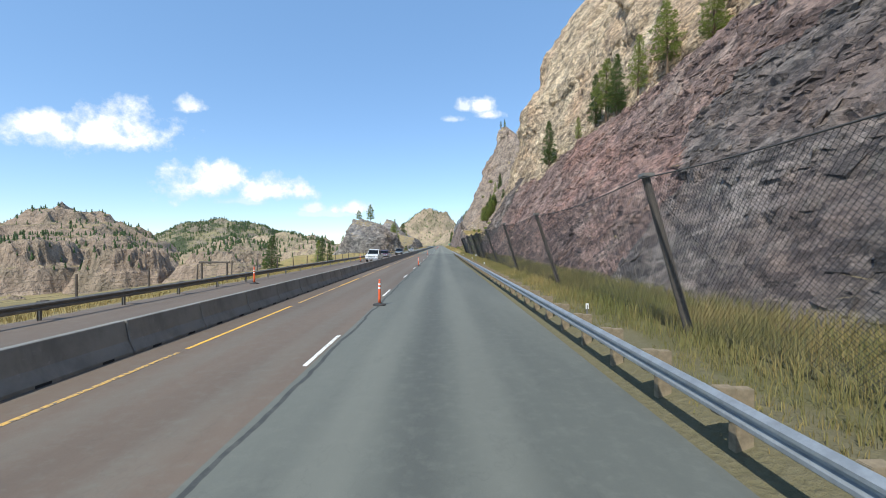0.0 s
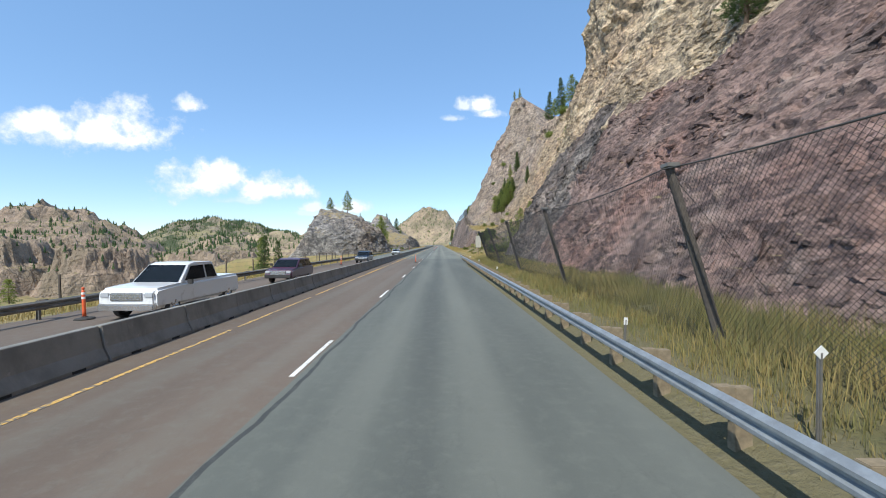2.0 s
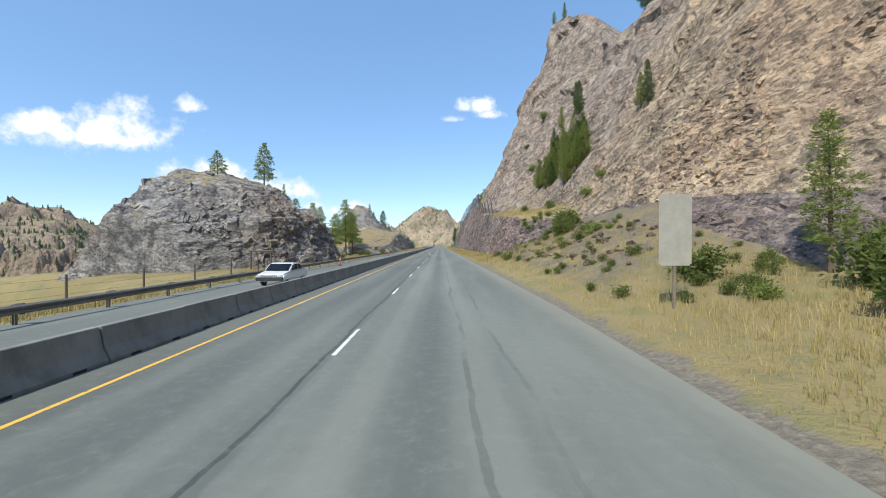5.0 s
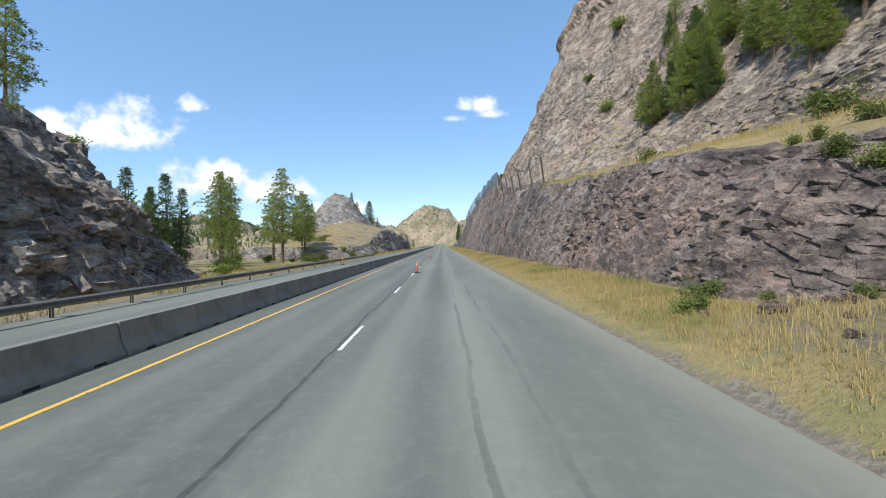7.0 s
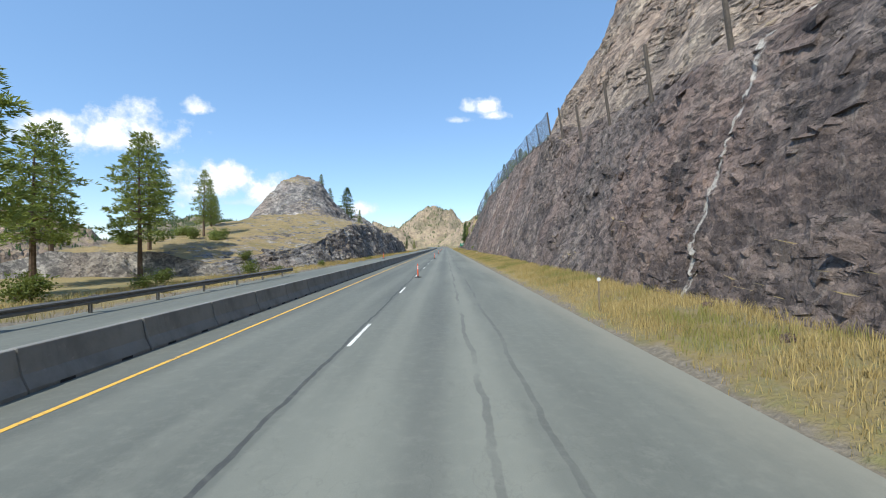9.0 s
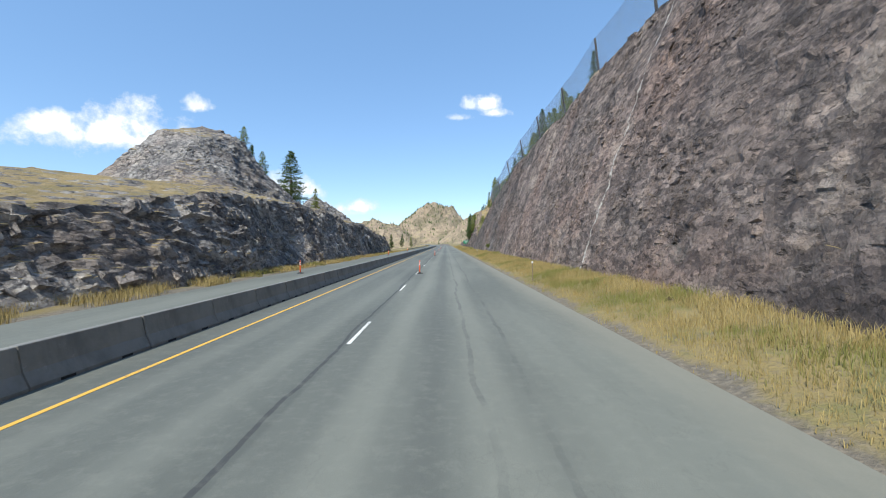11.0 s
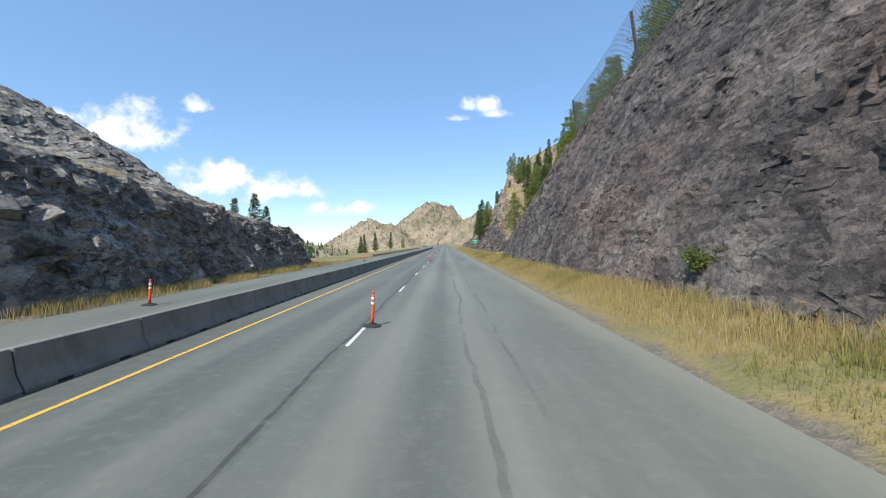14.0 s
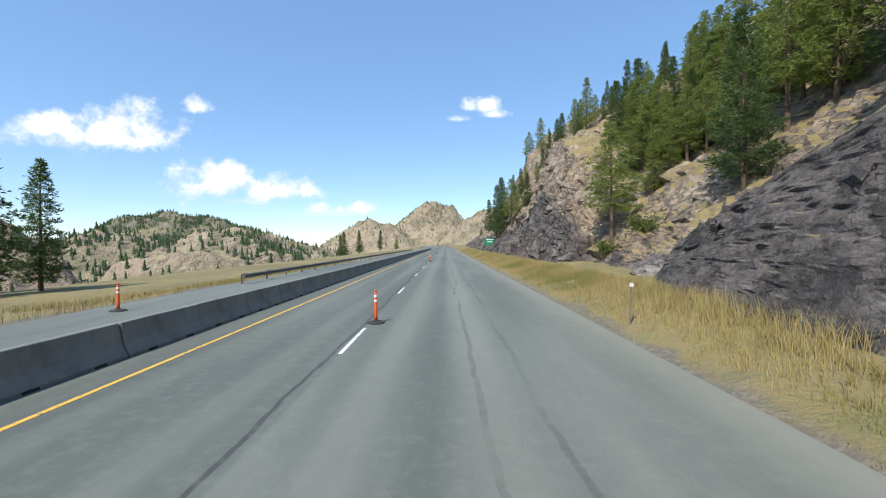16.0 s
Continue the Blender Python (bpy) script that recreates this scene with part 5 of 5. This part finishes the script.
def grass(name, count, where, height, label, seed):
    r2 = random.Random(seed)
    verts, faces = [], []
    for _ in range(count):
        spot = where(r2)
        if spot is None:
            continue
        x, y, z, k = spot
        n = 5
        for _ in range(n):
            a = r2.uniform(0, 6.28)
            h = height * k * r2.uniform(0.5, 1.25)
            w = 0.004 + 0.006 * r2.random()
            bx, by = x + r2.gauss(0, 0.09), y + r2.gauss(0, 0.09)
            ca, sa = math.cos(a), math.sin(a)
            ox, oy = r2.gauss(0, 0.26) * h, r2.gauss(0, 0.26) * h
            i = len(verts)
            verts.append((bx - ca * w, by - sa * w, z - 0.03))
            verts.append((bx + ca * w, by + sa * w, z - 0.03))
            verts.append((bx + ox * 0.35 + ca * w * 0.8, by + oy * 0.35 + sa * w * 0.8, z + h * 0.6))
            verts.append((bx + ox * 0.35 - ca * w * 0.8, by + oy * 0.35 - sa * w * 0.8, z + h * 0.6))
            verts.append((bx + ox, by + oy, z + h))
            faces.append((i, i + 1, i + 2, i + 3))
            faces.append((i + 3, i + 2, i + 4))
    ob = mesh_object(name, verts, faces, GRASS)
    tagged(ob, label, "grass", kind="stuff")


def land_z(x, y):
    p, n, i, d = LAND.ray_cast(Vector((x, y, 60)), Vector((0, 0, -1)))
    return p.z if p is not None else 0.0


def east_verge(r):
    y = r.uniform(-6, 440) if r.random() < 0.85 else r.uniform(440, 560)
    x0 = 4.1 if y < 112 else 5.3
    x1 = float(np.interp(y, (-10, 115, 128, 140, 165, 180, 600), (9.0, 9.6, 15, 16, 15, 9.6, 9.4)))
    x = x0 + (x1 - x0) * r.random() ** 0.8
    edge = min(1.0, (x - x0) / 0.8)
    if r.random() > 0.5 + 0.5 * edge:
        return None
    if noise.noise(Vector((x * 0.5, y * 0.35, 7.0))) < -0.30 - 0.25 * edge:
        return None
    if 136 < y < 184 and x > 7.5 and r.random() < 0.55:
        return None
    tall = 0.45 + 0.9 * max(0.0, noise.noise(Vector((x * 0.25, y * 0.12, 4.0))))
    rank = 1.0 + 0.9 * min(1.0, max(0.0, (x - 5.2) / 0.8)) * min(1.0, max(0.0, (122 - y) / 10)) + 0.7 * min(1.0, max(0.0, x - 6.8)) * min(1.0, max(0.0, (y - 325) / 15))
    return x, y, land_z(x, y), rank * (0.4 + 0.6 * edge) * min(1.7, tall + 0.6 * min(1.0, max(0.0, x - x0 - 0.6) / 2.5))


def west_verge(r):
    y = r.uniform(-10, 460)
    x = -r.uniform(14.75, 17.2 if 275 < y < 396 else 24)
    if noise.noise(Vector((x * 0.5, y * 0.35, 3.0))) < -0.2:
        return None
    return x, y, land_z(x, y), 0.8 if 275 < y < 396 else 0.6


def ledges(r):
    y = r.uniform(182, 222)
    x = r.uniform(11.8, 19.5)
    z = top_at(x, y, EAST)
    if z < 7.5 or z > 11.5:
        return None
    return x, y, z, 0.7


grass("verge_grass", 90000, east_verge, 0.30, "tall dry yellow grass with green patches on the verge", 31)
grass("verge_grass", 30000, west_verge, 0.62, "dry yellow grass beside the opposite lanes", 32)
grass("ledge_grass", 2500, ledges, 0.6, "dry grass on the rock ledge", 33)


# ---- fallen stones ----
def stones():
    rng = random.Random(41)
    protos = []
    for k in range(4):
        bm = bmesh.new()
        bmesh.ops.create_icosphere(bm, subdivisions=2, radius=1.0)
        for v in bm.verts:
            d = noise.noise(v.co * 1.3 + Vector((k * 9, 0, 0))) * 0.5 + facets(v.co, 0.9, k * 3.0) * 0.25
            v.co *= 1 + d
            v.co.z *= 0.65
        me = bpy.data.meshes.new("boulder")
        bm.to_mesh(me)
        bm.free()
        me.materials.append(ROCK_PURPLE)
        protos.append(me)
    spots = [(8.9, 175.0, 0.42), (9.5, 175.6, 0.30), (9.9, 176.4, 0.24)]
    for k in range(90):
        y = rng.choice((rng.uniform(150, 182), rng.uniform(180, 410), rng.uniform(0, 118)))
        spots.append((rng.uniform(7.8, 9.6), y, rng.uniform(0.07, 0.26)))
    for k in range(150):
        spots.append((rng.uniform(8.6, 16.0), rng.uniform(146, 184), rng.uniform(0.08, 0.32) * rng.uniform(0.6, 1.4)))
    for x, y, s in spots:
        ob = new("boulder", rng.choice(protos))
        ob.matrix_basis = pose(x, y, land_z(x, y) + s * 0.25, rng.uniform(-15, 15), rng.uniform(-15, 15), rng.uniform(0, 360)) @ Matrix.Scale(s, 4)
        tagged(ob, "fallen angular stone lying in the grass", "stone", "fallen stones")


stones()


# ---- catch net along the top of the cut ----
def crest_net():
    base = new("catch_fence")
    base.location = (0, 0, 0)
    tagged(base, "steel posts with a hanging rockfall net along the cliff edge", "fence")
    ys = [222.0, 228.6, 238.0, 245.5, 252.5, 260.0, 268.5] + [277.3 + 11.62 * k for k in range(10)]
    rng = random.Random(6)
    feet, heads = [], []
    for y in ys:
        table = MAIN_CLIFF if y < 280 else ROAD_CUT
        x, z = section(table, y)[1]
        z = top_at(x + 0.35, y, EAST)
        foot, head = Vector((x + 0.35, y, z - 0.3)), Vector((x - 0.35 + rng.uniform(-0.12, 0.12), y - rng.uniform(0.1, 0.5), z + 3.5))
        bm = bmesh.new()
        rod(bm, foot, head, 0.13, 0.11, 7)
        part("post", bm, DARK_TIMBER, base)
        feet.append(foot + Vector((-0.2, 0, 0.25)))
        heads.append(head + Vector((-0.1, 0, 0)))
    for k in range(7, len(ys) - 1):
        v, f = net_panel(feet[k], heads[k], feet[k + 1], heads[k + 1], 0.24, 0.009, 0.3)
        mesh_object("wire_net", v, f, NET_WIRE, base)


crest_net()


# ---- field fence west of the road ----
def field_fence():
    base = new("field_fence")
    base.location = (0, 0, 0)
    tagged(base, "wooden post and wire field fence in dry grass", "fence")
    rng = random.Random(12)
    bm = bmesh.new()
    rod(bm, (0, 0, -0.4), (0, 0, 2.1), 0.075, 0.065, 7)
    post = part("post", bm, DARK_TIMBER, base)
    y, k = -6.0, 0
    tops = []
    while y < 172:
        ob = post if k == 0 else new("post", post.data)
        ob.parent = base
        x = -21.5 - 0.4 * math.sin(y * 0.02)
        ob.matrix_basis = pose(x, y, land_z(x, y), rng.uniform(-2, 2), rng.uniform(-2, 2), 0)
        tops.append(Vector((x, y, land_z(x, y))))
        y += 6.1
        k += 1
    for h in (0.5, 0.95, 1.4, 1.85):
        for a, b in zip(tops, tops[1:]):
            bm = bmesh.new()
            rod(bm, a + Vector((0, 0, h)), b + Vector((0, 0, h)), 0.008, sides=3, caps=False)
            part("wire_strand", bm, WIRE, base)
    for y in (40.7, 130.0, 174.0):
        brace = new("brace_frame")
        brace.location = (-22.4, y, land_z(-22.4, y))
        tagged(brace, "weathered timber brace frame in the field fence", "fence frame", "brace frames")
        for dx in (-1.25, 1.25):
            bm = bmesh.new()
            rod(bm, (dx, 0, -0.4), (dx, 0, 2.25), 0.11, 0.1, 8)
            part("post", bm, DARK_TIMBER, brace)
        bm = bmesh.new()
        rod(bm, (-1.5, 0, 2.2), (1.5, 0, 2.2), 0.10, 0.09, 8)
        part("crossbar", bm, DARK_TIMBER, brace)


field_fence()


# ---- vehicles on the opposite lanes ----
GLASS_DARK, _gn, _gb = material("tinted_car_glass")
_gb.inputs["Base Color"].default_value, _gb.inputs["Roughness"].default_value = (0.02, 0.025, 0.03, 1), 0.06
CHROME = plain("chrome", (0.6, 0.6, 0.62), 0.2, 0.9, 10.0, 0.1)
LAMP = plain("headlight_lens", (0.42, 0.44, 0.47), 0.12, 0.0, 10.0, 0.05)


def car_paint(name, colour):
    mat, nt, b = material(name)
    g = Graph(nt)
    dirt = g.ramp(g.math("SUBTRACT", g.noise(3.0, 5), g.math("MULTIPLY", g.axis("Z"), 0.25)), 0.35, 0.6)
    g.put(b, "Base Color", g.mix(g.math("MULTIPLY", dirt, 0.4), colour, (0.22, 0.19, 0.15)))
    b.inputs["Roughness"].default_value = 0.3
    b.inputs["Coat Weight"].default_value = 0.5
    return mat


def side_loft(bm, profile, half, tuck):
    """A body from a side outline (y, z): tuck(z) draws the sides in with height."""
    loops = []
    for s in (-1.0, -0.96, 0.96, 1.0):
        inset = 0.04 if abs(s) == 1.0 else 0.0
        cy = sum(p[0] for p in profile) / len(profile)
        cz = sum(p[1] for p in profile) / len(profile)
        loops.append([bm.verts.new((s * half * tuck(z), y + (cy - y) * inset, z + (cz - z) * inset)) for y, z in profile])
    n = len(profile)
    for a, b in zip(loops, loops[1:]):
        for k in range(n):
            bm.faces.new((a[k], a[(k + 1) % n], b[(k + 1) % n], b[k]))
    bm.faces.new(loops[0][::-1])
    bm.faces.new(loops[-1])
    bmesh.ops.recalc_face_normals(bm, faces=bm.faces)


def wheel(parent, x, y, r):
    hub = new("wheel")
    hub.parent = parent
    hub.location = (x, y, r)
    bm = bmesh.new()
    for a, b, ra, rb in ((-0.12, -0.09, r * 0.88, r), (-0.09, 0.09, r, r), (0.09, 0.12, r, r * 0.88)):
        rod(bm, (a, 0, 0), (b, 0, 0), ra, rb, 24)
    part("tyre", bm, RUBBER, hub)
    bm = bmesh.new()
    rod(bm, (-0.13, 0, 0), (0.13, 0, 0), r * 0.62, r * 0.58, 16)
    for k in range(5):
        a = 1.2566 * k
        rod(bm, (-0.135, 0, 0), (-0.135, math.cos(a) * r * 0.56, math.sin(a) * r * 0.56), 0.035, 0.03, 5)
        rod(bm, (0.135, 0, 0), (0.135, math.cos(a) * r * 0.56, math.sin(a) * r * 0.56), 0.035, 0.03, 5)
    part("rim", bm, CHROME, hub)


def vehicle(name, label, paint, lower, cabin, half, wheels, r, screens, nose_z):
    base = new(name)
    tagged(base, label, "car")
    bm = bmesh.new()
    side_loft(bm, lower, half, lambda z: 1.0 - 0.06 * max(0.0, z - 0.75))
    bmesh.ops.bevel(bm, geom=[e for e in bm.edges if e.calc_face_angle(0) > 0.6], offset=0.08, segments=3, affect="EDGES")
    part("body", bm, paint, base, smooth=False)
    bm = bmesh.new()
    side_loft(bm, cabin, half * 0.93, lambda z: 1.0 - 0.22 * max(0.0, z - 1.1))
    bmesh.ops.bevel(bm, geom=[e for e in bm.edges if e.calc_face_angle(0) > 0.35], offset=0.045, segments=3, affect="EDGES")
    part("cabin", bm, paint, base)
    for nm, poly, out in screens:
        for s in ((-1, 1) if out else (0,)):
            bm = bmesh.new()
            if out:
                vs = [bm.verts.new((s * (half * 0.93 * (1.0 - 0.22 * max(0.0, z - 1.1)) + 0.012), y, z)) for y, z in poly]
            else:
                (ya, za), (yb, zb) = poly
                wa, wb = half * 0.93 * (1 - 0.22 * max(0, za - 1.1)) * 0.92, half * 0.93 * (1 - 0.22 * max(0, zb - 1.1)) * 0.92
                vs = [bm.verts.new(v) for v in ((-wa, ya, za), (wa, ya, za), (wb, yb, zb), (-wb, yb, zb))]
            bm.faces.new(vs)
            bmesh.ops.solidify(bm, geom=bm.faces[:], thickness=0.008)
            part(nm, bm, GLASS_DARK, base, "dark glass")
    for x in (-half + 0.14, half - 0.14):
        for y in wheels:
            wheel(base, x, y, r)
    front = min(p[0] for p in lower)
    bm = bmesh.new()
    box(bm, -half * 0.55, half * 0.55, front - 0.03, front + 0.05, nose_z - 0.16, nose_z + 0.12, 0.02)
    for k in range(3):
        box(bm, -half * 0.53, half * 0.53, front - 0.045, front - 0.02, nose_z - 0.12 + 0.085 * k, nose_z - 0.09 + 0.085 * k)
    part("grille", bm, CHROME, base, "chrome grille")
    bm = bmesh.new()
    box(bm, -half * 0.95, half * 0.95, front - 0.09, front + 0.1, 0.38, 0.60, 0.03)
    part("bumper", bm, CHROME if "pickup" in name else RUBBER, base)
    for s in (-1, 1):
        bm = bmesh.new()
        box(bm, s * half * 0.75 - 0.16, s * half * 0.75 + 0.16, front - 0.02, front + 0.08, nose_z - 0.06, nose_z + 0.12, 0.03)
        part("headlight", bm, LAMP, base, "clear headlight")
        bm = bmesh.new()
        box(bm, s * (half + 0.1) - 0.1, s * (half + 0.1) + 0.1, cabin[0][0] + 0.35, cabin[0][0] + 0.45, 1.12, 1.3, 0.02)
        part("side_mirror", bm, RUBBER, base)
    return base


pickup = vehicle(
    "pickup_truck", "white crew-cab pickup truck with a chrome grille on the opposite lane", car_paint("white_car_paint", (0.72, 0.73, 0.74)),
    ((-2.85, 0.42), (-2.93, 0.62), (-2.92, 0.95), (-2.8, 1.1), (-2.3, 1.16), (-1.5, 1.2), (2.85, 1.25), (2.9, 0.6), (2.8, 0.42)),
    ((-1.55, 1.15), (-0.75, 1.86), (-0.4, 1.93), (0.95, 1.92), (1.2, 1.2)), 1.0, (-1.95, 1.85), 0.41,
    (("windscreen", ((-1.50, 1.22), (-0.80, 1.83)), False), ("side_window", ((-1.2, 1.25), (-0.65, 1.78), (0.2, 1.8), (0.2, 1.27)), True), ("rear_window", ((0.3, 1.27), (0.3, 1.8), (0.9, 1.78), (1.05, 1.27)), True)), 0.86)
pickup.matrix_basis = pose(-10.7, 66.5, 0)
SUV_SHAPE = (
    ((-2.35, 0.35), (-2.4, 0.6), (-2.3, 0.88), (-1.3, 1.02), (2.25, 1.05), (2.35, 0.7), (2.3, 0.35)),
    ((-1.35, 0.98), (-0.5, 1.55), (-0.1, 1.64), (1.6, 1.62), (2.2, 1.02)), 0.92, (-1.45, 1.4), 0.34,
    (("windscreen", ((-1.27, 1.06), (-0.52, 1.55)), False), ("side_window", ((-0.95, 1.06), (-0.4, 1.5), (0.5, 1.52), (0.5, 1.08)), True), ("rear_window", ((0.6, 1.08), (0.6, 1.52), (1.5, 1.5), (1.85, 1.08)), True)), 0.74)
suv = vehicle("suv", "dark blue sport utility car on the opposite lane", car_paint("dark_blue_car_paint", (0.02, 0.035, 0.06)), *SUV_SHAPE)
suv.matrix_basis = pose(-10.9, 106.3 + 2.4, 0)
suv = vehicle("suv", "dark plum sport utility car on the opposite lane", car_paint("plum_car_paint", (0.075, 0.025, 0.05)), *SUV_SHAPE)
suv.matrix_basis = pose(-10.8, 79.3, 0)
SEDAN_LOWER = ((-2.3, 0.32), (-2.36, 0.55), (-2.25, 0.74), (-1.2, 0.90), (1.5, 0.95), (2.25, 0.92), (2.35, 0.6), (2.3, 0.32))
SEDAN_CABIN = ((-1.25, 0.86), (-0.35, 1.36), (0.0, 1.42), (0.95, 1.40), (1.75, 0.92))
SEDAN_GLASS = (("windscreen", ((-1.17, 0.93), (-0.38, 1.36)), False), ("side_window", ((-0.8, 0.95), (-0.25, 1.32), (0.35, 1.34), (0.35, 0.97)), True), ("rear_window", ((0.43, 0.97), (0.43, 1.33), (0.95, 1.31), (1.4, 0.97)), True))
sedan = vehicle("sedan", "white sedan far along the opposite lane", car_paint("pearl_car_paint", (0.70, 0.71, 0.72)), SEDAN_LOWER, SEDAN_CABIN, 0.89, (-1.4, 1.4), 0.32, SEDAN_GLASS, 0.62)
sedan.matrix_basis = pose(-10.8, 151.0, 0)


# ---- broken blocks standing proud of the rock faces ----
def blocks(cliff, count, size, low, high, near, mats, seed, thin=0.55, keep=-0.05, calm=None, depth=1.0):
    """Angular blocks set in a face between two heights. near: the stretch along the road whose largest blocks are parts.
    mats: material slot of the face, and the material of its blocks."""
    rng = np.random.default_rng(seed)
    me = cliff.data
    n = len(me.polygons)
    centre, normal, area, slot = np.empty(n * 3), np.empty(n * 3), np.empty(n), np.empty(n, dtype=np.int32)
    me.polygons.foreach_get("center", centre)
    me.polygons.foreach_get("normal", normal)
    me.polygons.foreach_get("area", area)
    me.polygons.foreach_get("material_index", slot)
    centre, normal = centre.reshape(-1, 3), normal.reshape(-1, 3)
    y = centre[:, 1]
    lo, hi = y.min() + 1.5, y.max() - 1.5
    ok = (np.abs(normal[:, 2]) < 0.80) & (centre[:, 2] > low) & (centre[:, 2] < high) & (y > max(lo, -12)) & (y < hi) & (area < 2.0)
    grown = np.array([noise.noise(Vector((c[0] * 0.2, c[1] * 0.2, c[2] * 0.3 + seed))) for c in centre])
    ok &= grown > keep
    weight = np.where(ok, area, 0.0)
    if calm:
        # a smoother stretch of the lower face
        weight = np.where((y > calm[0]) & (centre[:, 2] < calm[1]), weight * calm[2], weight)
    pick = rng.choice(n, size=count, p=weight / weight.sum())
    corner = np.array([(a, b, c) for c in (-1, 1) for b in (-1, 1) for a in (-1, 1)], float)
    quads = ((0, 2, 3, 1), (4, 5, 7, 6), (0, 1, 5, 4), (2, 6, 7, 3), (0, 4, 6, 2), (1, 3, 7, 5))
    joined = {k: ([], []) for k, m in mats}
    chosen = []
    for i in pick:
        nn = Vector(normal[i]) + Vector(rng.normal(0, 0.16, 3))
        nn.normalize()
        along = Vector((0, 1, 0.10)) + Vector(rng.normal(0, 0.14, 3))
        along = (along - nn * along.dot(nn)).normalized()
        up = nn.cross(along)
        s = size * float(np.clip(rng.lognormal(0, 0.42), 0.45, 1.9))
        dims = np.array((s * rng.uniform(0.55, 1.15), s * rng.uniform(0.3, 0.3 + thin), s * rng.uniform(0.22, 0.42) * (0.5 if calm and centre[i][1] > calm[0] and centre[i][2] < calm[1] else depth)))
        jit = corner * (1 + rng.uniform(-0.30, 0.16, (8, 3)))
        jit[4:, :2] *= rng.uniform(0.72, 1.0)
        jit = jit * dims
        basis = np.array((along, up, nn))
        p = centre[i] + jit @ basis + np.array(nn) * dims[2] * rng.uniform(-0.8, -0.25)
        chosen.append((s, int(slot[i]), p))
    chosen.sort(key=lambda row: -row[0])
    table = dict(mats)
    singles = 0
    for s, kind, p in chosen:
        kind = kind if kind in table else mats[0][0]
        if singles < 110 and near[0] < p[0][1] < near[1]:
            singles += 1
            mesh_object("rock", p, list(quads), table[kind], cliff)
            continue
        verts, faces = joined[kind]
        base = len(verts)
        verts.extend(p.tolist())
        faces.extend(tuple(base + q for q in quad) for quad in quads)
    for kind, (verts, faces) in joined.items():
        if verts:
            ob = mesh_object("rock_rubble", verts, faces, table[kind])
            tagged(ob, "angular broken blocks of stone in the rock face", "rubble", kind="stuff")


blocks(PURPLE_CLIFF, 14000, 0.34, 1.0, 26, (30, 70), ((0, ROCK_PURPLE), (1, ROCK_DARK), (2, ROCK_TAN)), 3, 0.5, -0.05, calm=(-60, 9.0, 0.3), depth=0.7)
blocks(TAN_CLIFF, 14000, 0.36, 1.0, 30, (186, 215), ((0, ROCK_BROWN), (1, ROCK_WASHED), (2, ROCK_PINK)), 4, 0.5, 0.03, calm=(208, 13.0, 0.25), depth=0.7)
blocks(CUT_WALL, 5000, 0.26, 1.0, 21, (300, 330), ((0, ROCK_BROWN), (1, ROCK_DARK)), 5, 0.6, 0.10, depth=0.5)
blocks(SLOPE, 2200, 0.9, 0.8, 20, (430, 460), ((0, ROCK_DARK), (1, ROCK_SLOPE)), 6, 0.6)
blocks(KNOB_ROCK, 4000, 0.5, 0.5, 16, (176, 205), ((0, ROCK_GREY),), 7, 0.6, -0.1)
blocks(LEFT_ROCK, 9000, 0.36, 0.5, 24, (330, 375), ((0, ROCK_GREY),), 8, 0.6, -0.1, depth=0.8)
